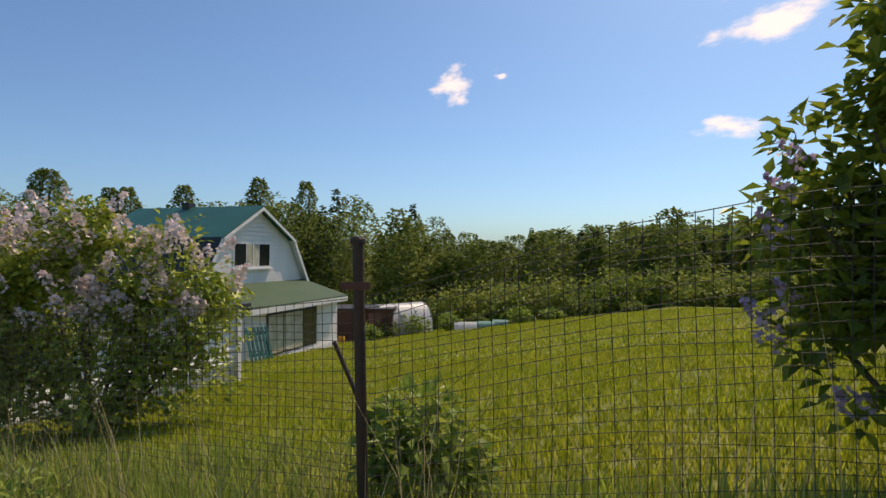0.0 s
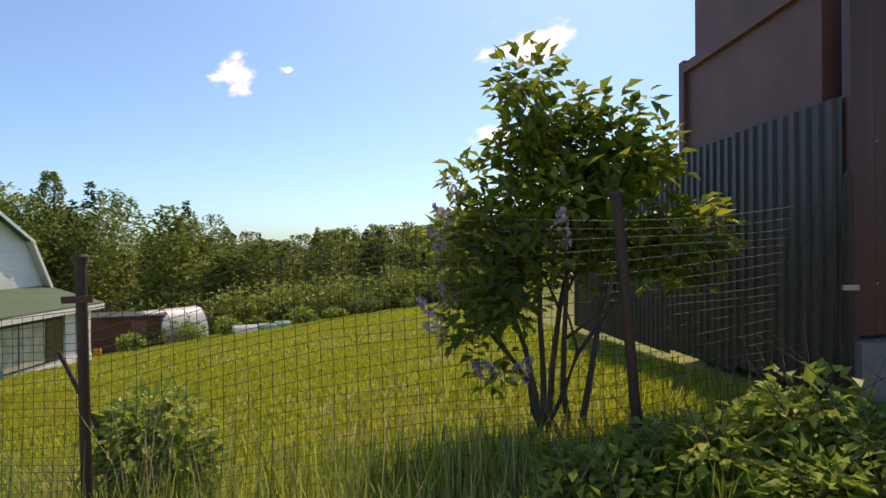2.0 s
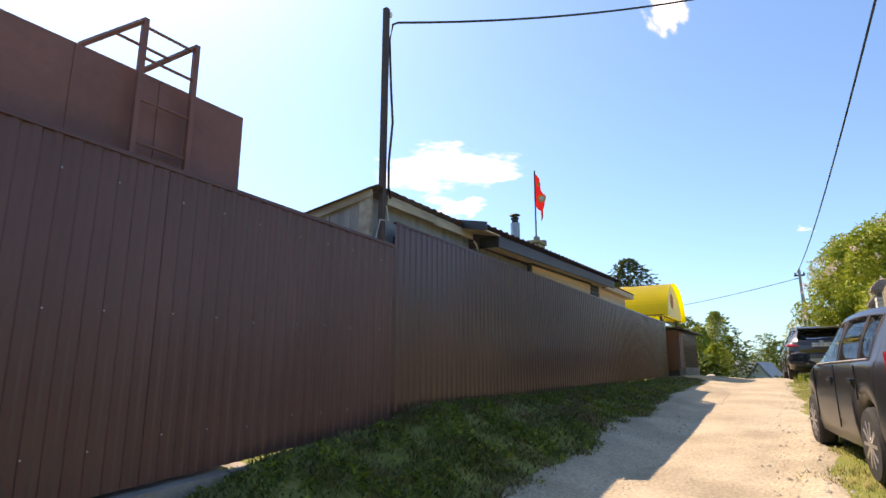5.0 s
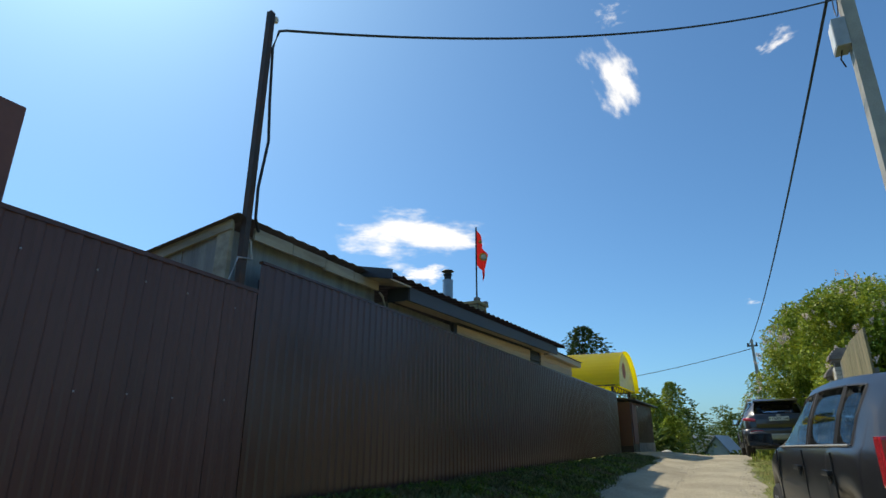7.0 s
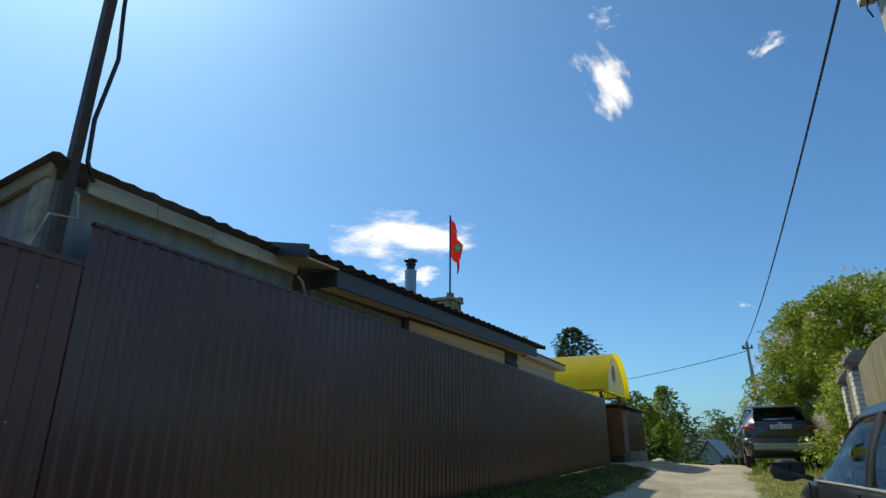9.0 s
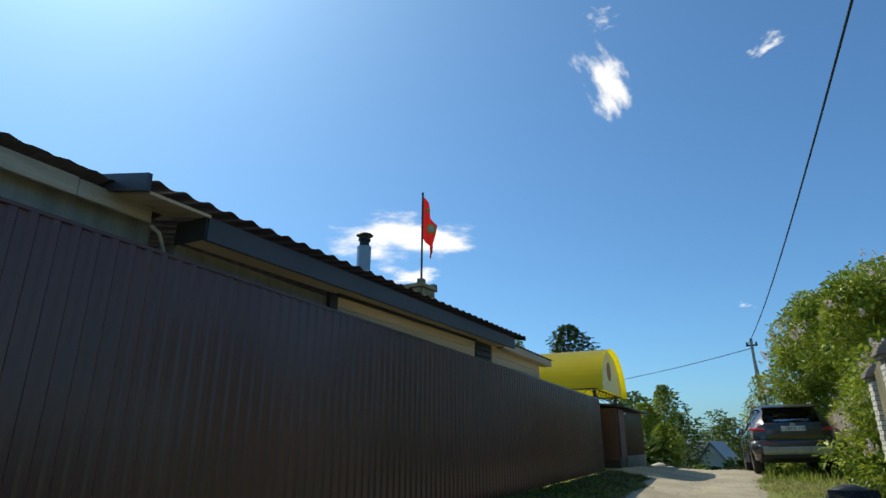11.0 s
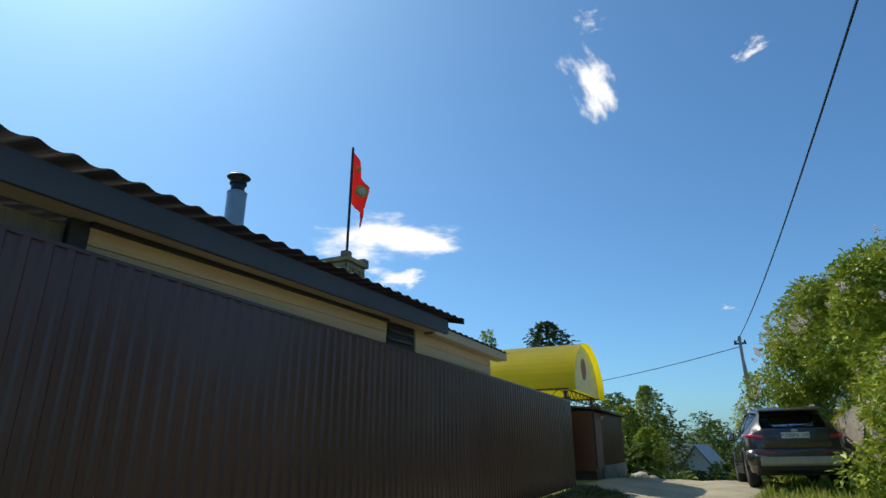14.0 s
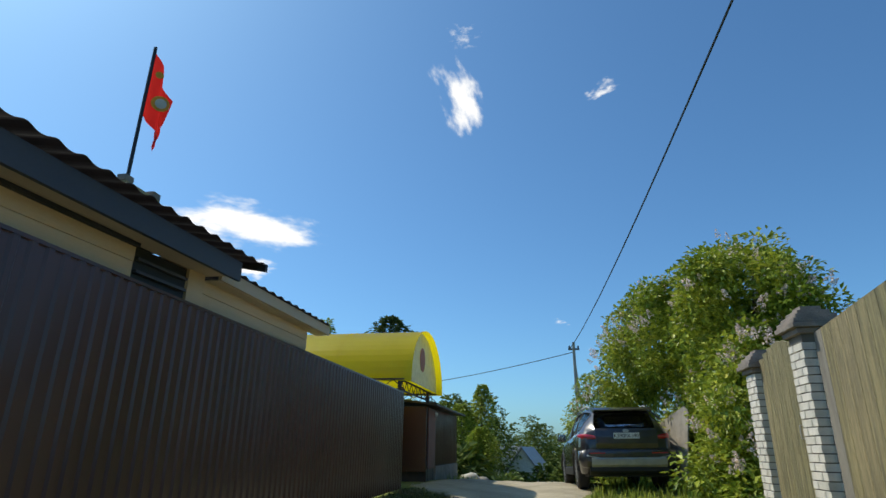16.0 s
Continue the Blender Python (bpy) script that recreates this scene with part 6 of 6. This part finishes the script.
        part("headlamp", box(1.55, 1.84, s * 0.62 - 0.1, s * 0.62 + 0.1, 0.62, 0.76, 0.03), M_SILVER, c, "clear headlamp")
    part("dashboard", box(0.5, 0.9, -0.7, 0.7, 0.9, 1.02, 0.03), M_INTERIOR, c)
    for x in (-0.2, -1.1):
        for y in (-0.36, 0.36):
            st = part("seat_back", box(x - 0.07, x + 0.07, y - 0.24, y + 0.24, 0.86, 1.12, 0.05), M_INTERIOR, c, m=pose(0, 0, 0))
            part("headrest", box(x - 0.09, x - 0.0, y - 0.12, y + 0.12, 1.13, 1.28, 0.03), M_INTERIOR, st)
    bar([(0.48, 0.36 + 0.17 * math.cos(a), 1.05 + 0.17 * math.sin(a)) for a in [k * math.tau / 16 for k in range(17)]], c, M_BLACK, "steering_wheel", 0.012)
    return c


def big_suv():
    c = thing("suv", "dark grey-brown suv parked on the roadside grass", "car")
    W, R = 1.90, 0.365
    car_shell(c, M_SUV,
              top=[(-2.42, 0.96), (-2.40, 1.08), (-2.36, 1.20), (-2.26, 1.32), (-2.06, 1.555), (-1.9, 1.635), (-1.2, 1.69), (-0.3, 1.70), (0.3, 1.665), (0.58, 1.60), (1.2, 1.13), (1.32, 1.09), (1.8, 1.02), (2.2, 0.90), (2.38, 0.70)],
              belt=[(-2.42, 0.90), (-2.36, 1.10), (-2.0, 1.17), (-1.4, 1.13), (0.0, 1.07), (1.1, 1.03), (1.4, 0.99), (1.8, 0.92), (2.2, 0.8), (2.38, 0.58)],
              half=[(-2.42, 0.76), (-2.38, 0.84), (-2.25, 0.90), (-1.9, 0.945), (-1.0, 0.95), (0.8, 0.95), (1.7, 0.92), (2.2, 0.80), (2.38, 0.6)],
              rail=[(-2.42, 0.64), (-2.26, 0.66), (-2.06, 0.60), (-1.2, 0.665), (0.3, 0.66), (0.6, 0.63), (1.2, 0.76), (1.8, 0.72), (2.38, 0.44)],
              sill=[(-2.42, 0.62), (-2.3, 0.44), (-2.0, 0.30), (1.9, 0.28), (2.2, 0.3), (2.38, 0.42)],
              wheels=(-1.37, 1.40), arch=0.42, clear_z=0.36, cuts=(-2.02, -1.22, -1.16, -0.16, -0.08, 1.06, 0.60, 1.2, -2.36, -2.09),
              windows=((-2.02, -1.22), (-1.16, -0.16), (-0.08, 1.06)), screen=(0.60, 1.2), back=(-2.36, -2.09), glass_side=M_CARGLASS_DARK, glass_back=M_CARGLASS_DARK, scuttle=1.0)
    for x in (-1.37, 1.40):
        for s in (-1, 1):
            wheel(c, x, s * 0.82, R, 0.235)
            part("wheel_well", box(x - 0.43, x + 0.43, s * 0.66 - 0.02, s * 0.66 + 0.02, 0.28, 0.8), M_BLACK, c)
            bar([(x + 0.425 * math.cos(a), s * 0.945, 0.36 + 0.425 * math.sin(a)) for a in [math.pi * k / 12 for k in range(13)]], c, M_PLASTIC, "arch_trim", 0.022)
    for s in (-1, 1):
        bot = 0.888 * s
        bar([(1.06, bot * 0.995, 1.035), (0.0, bot, 1.07), (-1.4, bot, 1.13), (-2.0, bot * 0.985, 1.17)], c, M_SILVER, "window_trim", 0.009)
        bar([(0.3, s * 0.61, 1.68), (-0.6, s * 0.625, 1.73), (-1.55, s * 0.62, 1.705), (-1.85, s * 0.60, 1.645)], c, M_SILVER, "roof_rail", 0.018)
        mir = part("side_mirror", box(0.92, 1.08, s * 0.98 - 0.1, s * 0.98 + 0.1, 1.06, 1.24, 0.04), M_PLASTIC, c)
        part("mirror_glass", box(0.912, 0.92, s * 0.98 - 0.08, s * 0.98 + 0.08, 1.08, 1.22), M_MIRROR, mir)
        lamp = bmesh.new()
        cs = [(-2.42, 0.60, 1.01, 0.05), (-2.415, 0.66, 1.02, 0.08), (-2.40, 0.74, 1.03, 0.10), (-2.35, 0.835, 1.045, 0.115), (-2.24, 0.905, 1.055, 0.10), (-2.08, 0.945, 1.065, 0.06), (-1.95, 0.957, 1.07, 0.015)]
        rows = [[lamp.verts.new((x + dx, s * (y + dy), z + dz)) for dx, dy, dz in ((0.05, -0.03, -h / 2), (-0.008, 0.008, -h * 0.42), (-0.012, 0.012, 0), (-0.008, 0.006, h * 0.42), (0.05, -0.03, h / 2))] for x, y, z, h in cs]
        for p, q in zip(rows, rows[1:]):
            for i in range(4):
                lamp.faces.new((p[i], p[i + 1], q[i + 1], q[i]))
        part("tail_lamp", lamp, M_RED, c, "swept red tail lamp", smooth_shade=True)
        part("lower_lamp", box(-2.497, -2.48, s * 0.62 - 0.16, s * 0.62 + 0.16, 0.70, 0.725, 0.006), M_RED, c)
        part("door_handle", box(-0.95, -0.75, s * 0.955 - 0.01, s * 0.955 + 0.015, 0.92, 0.955, 0.008), M_SUV, c)
        part("side_cladding", box(-0.9, 0.95, s * 0.945 - 0.02, s * 0.945 + 0.012, 0.28, 0.44, 0.012), M_PLASTIC, c)
    gt = part("tailgate", extrude_outline([(-2.42, 0.78), (-2.455, 0.90), (-2.45, 1.04), (-2.425, 1.16), (-2.39, 1.20), (-2.33, 1.20), (-2.33, 0.78)], -0.62, 0.62, 0.018), M_SUV, c)
    part("badge", lathe([(0.055, 0.0), (0.055, 0.008), (0.04, 0.01)], 16), M_SILVER, gt, "plain oval chrome badge", m=pose(-2.438, 0, 1.145, 0, -84, 0) @ Matrix.Diagonal((0.6, 1.2, 1, 1)))
    part("wiper", tube([(-2.40, 0.0, 1.235), (-2.375, -0.2, 1.25), (-2.37, -0.38, 1.25)], 0.014, 6), M_BLACK, c)
    part("spoiler", extrude_outline([(-2.33, 1.55), (-2.34, 1.575), (-2.2, 1.63), (-1.9, 1.665), (-1.9, 1.60), (-2.1, 1.55)], -0.60, 0.60, 0.012), M_SUV, c, "dark roof spoiler over the rear window")
    part("rear_bumper", extrude_outline([(-2.43, 0.44), (-2.49, 0.56), (-2.49, 0.74), (-2.45, 0.79), (-2.25, 0.80), (-2.2, 0.40)], -0.80, 0.80, 0.035), M_SUV, c)
    for s in (-1, 1):
        part("bumper_corner", lathe([(0.02, 0.42), (0.17, 0.46), (0.20, 0.6), (0.19, 0.76), (0.02, 0.79)], 18), M_SUV, c, m=pose(-2.28, s * 0.78, 0), smooth_shade=True)
        bar([(-2.49, s * 0.50, 0.60), (-2.475, s * 0.80, 0.66), (-2.36, s * 0.955, 0.74)], c, M_SILVER, "corner_trim", 0.016)
    part("skid_plate", extrude_outline([(-2.46, 0.44), (-2.505, 0.49), (-2.515, 0.60), (-2.49, 0.63), (-2.3, 0.42)], -0.74, 0.74, 0.014), M_SILVER, c, "silver skid plate")
    part("diffuser", extrude_outline([(-2.40, 0.30), (-2.47, 0.37), (-2.47, 0.45), (-2.2, 0.45), (-2.2, 0.28)], -0.78, 0.78, 0.012), M_PLASTIC, c, "black plastic lower bumper")
    part("underside", box(-2.3, 2.2, -0.8, 0.8, 0.26, 0.34), M_BLACK, c)
    pl = part("number_plate", box(-2.470, -2.456, -0.26, 0.26, 0.99, 1.105, 0.003), M_PLATE, c, "white number plate with black characters")
    txt = bpy.data.curves.new("plate_text", "FONT")
    txt.body, txt.size, txt.extrude, txt.align_x = "K590PX 190", 0.098, 0.001, "CENTER"
    tmp = bpy.data.objects.new("tmp", txt)
    me = bpy.data.meshes.new_from_object(tmp)
    bpy.data.objects.remove(tmp)
    part("characters", me, M_BLACK, pl, m=pose(-2.4725, 0.0, 1.013, 90, 0, -90))
    for x in (0.3, -0.7, -1.6):
        for y in (-0.4, 0.4):
            part("seat_back", box(x - 0.08, x + 0.08, y - 0.25, y + 0.25, 0.95, 1.38, 0.05), M_INTERIOR, c)
    return c


car1 = hatchback()
car1.matrix_basis = pose(9.3, -2.04, 0.985, -1.0, -0.3, 8.0)
car2 = big_suv()
car2.matrix_basis = pose(25.9, -1.45, 1.53, -1.0, 1.4, 4.2)

# ---- clouds ----
def cloud_material(name, seed, scale, cover):
    m = bpy.data.materials.new(name)
    m.use_nodes = True
    n, l = m.node_tree.nodes, m.node_tree.links
    n.remove(n["Principled BSDF"])
    co = n.new("ShaderNodeTexCoord")
    noise1 = n.new("ShaderNodeTexNoise")
    noise1.noise_dimensions = "4D"
    noise1.inputs["W"].default_value = seed
    noise1.inputs["Scale"].default_value, noise1.inputs["Detail"].default_value, noise1.inputs["Roughness"].default_value = scale, 9.0, 0.56
    l.new(co.outputs["Object"], noise1.inputs["Vector"])
    ln = n.new("ShaderNodeVectorMath")
    ln.operation = "LENGTH"
    l.new(co.outputs["Object"], ln.inputs[0])
    a = n.new("ShaderNodeMath")
    a.operation, a.inputs[1].default_value = "MULTIPLY_ADD", 2.3
    l.new(noise1.outputs[0], a.inputs[0])
    s = n.new("ShaderNodeMath")
    s.operation = "MULTIPLY"
    s.inputs[1].default_value = -1.15
    l.new(ln.outputs["Value"], s.inputs[0])
    l.new(s.outputs[0], a.inputs[2])
    rp = n.new("ShaderNodeMapRange")
    rp.interpolation_type = "SMOOTHSTEP"
    rp.inputs["From Min"].default_value, rp.inputs["From Max"].default_value = cover + 0.05, cover + 0.66
    l.new(a.outputs[0], rp.inputs[0])
    tr = n.new("ShaderNodeBsdfTransparent")
    em = n.new("ShaderNodeEmission")
    em.inputs[0].default_value, em.inputs[1].default_value = (1.0, 0.99, 0.97, 1), 1.1
    mx = n.new("ShaderNodeMixShader")
    l.new(rp.outputs[0], mx.inputs[0])
    l.new(tr.outputs[0], mx.inputs[1])
    l.new(em.outputs[0], mx.inputs[2])
    l.new(mx.outputs[0], n["Material Output"].inputs[0])
    return m


CLOUDS = (
    ((-0.304, 0.912, 0.274), 42, 26, -18, 0.52), ((-0.217, 0.931, 0.293), 26, 12, -5, 0.66), ((0.177, 0.925, 0.335), 70, 30, -6, 0.46), ((0.121, 0.973, 0.196), 62, 20, -4, 0.52),
    ((0.806, 0.484, 0.34), 95, 34, 0, 0.34), ((0.841, 0.465, 0.277), 40, 17, 0, 0.46), ((0.82, 0.118, 0.56), 34, 66, -24, 0.50), ((0.772, 0.102, 0.627), 34, 20, 0, 0.60), ((0.83, -0.109, 0.547), 30, 14, -10, 0.66), ((0.979, -0.03, 0.202), 16, 8, 0, 0.68), ((0.70, -0.16, 0.69), 26, 16, 0, 0.62),
)
for k, (d, w, h, roll, cover) in enumerate(CLOUDS):
    at = Vector(d).normalized() * 720 + Vector((5, 0, 2))
    bm = bmesh.new()
    bmesh.ops.create_grid(bm, x_segments=2, y_segments=2, size=1.0)
    ob = part("cloud", bm, cloud_material("cloud_vapour", 3.7 * k + 1.3, 2.15, cover + 0.02), None, "small white fair-weather cloud in the sky", m=look(at, (5, 0, 2), roll) @ Matrix.Diagonal((w * 1.5, h * 1.5, 1, 1)))
    ob.visible_shadow = False
    tagged(ob, category="cloud", kind="structure")
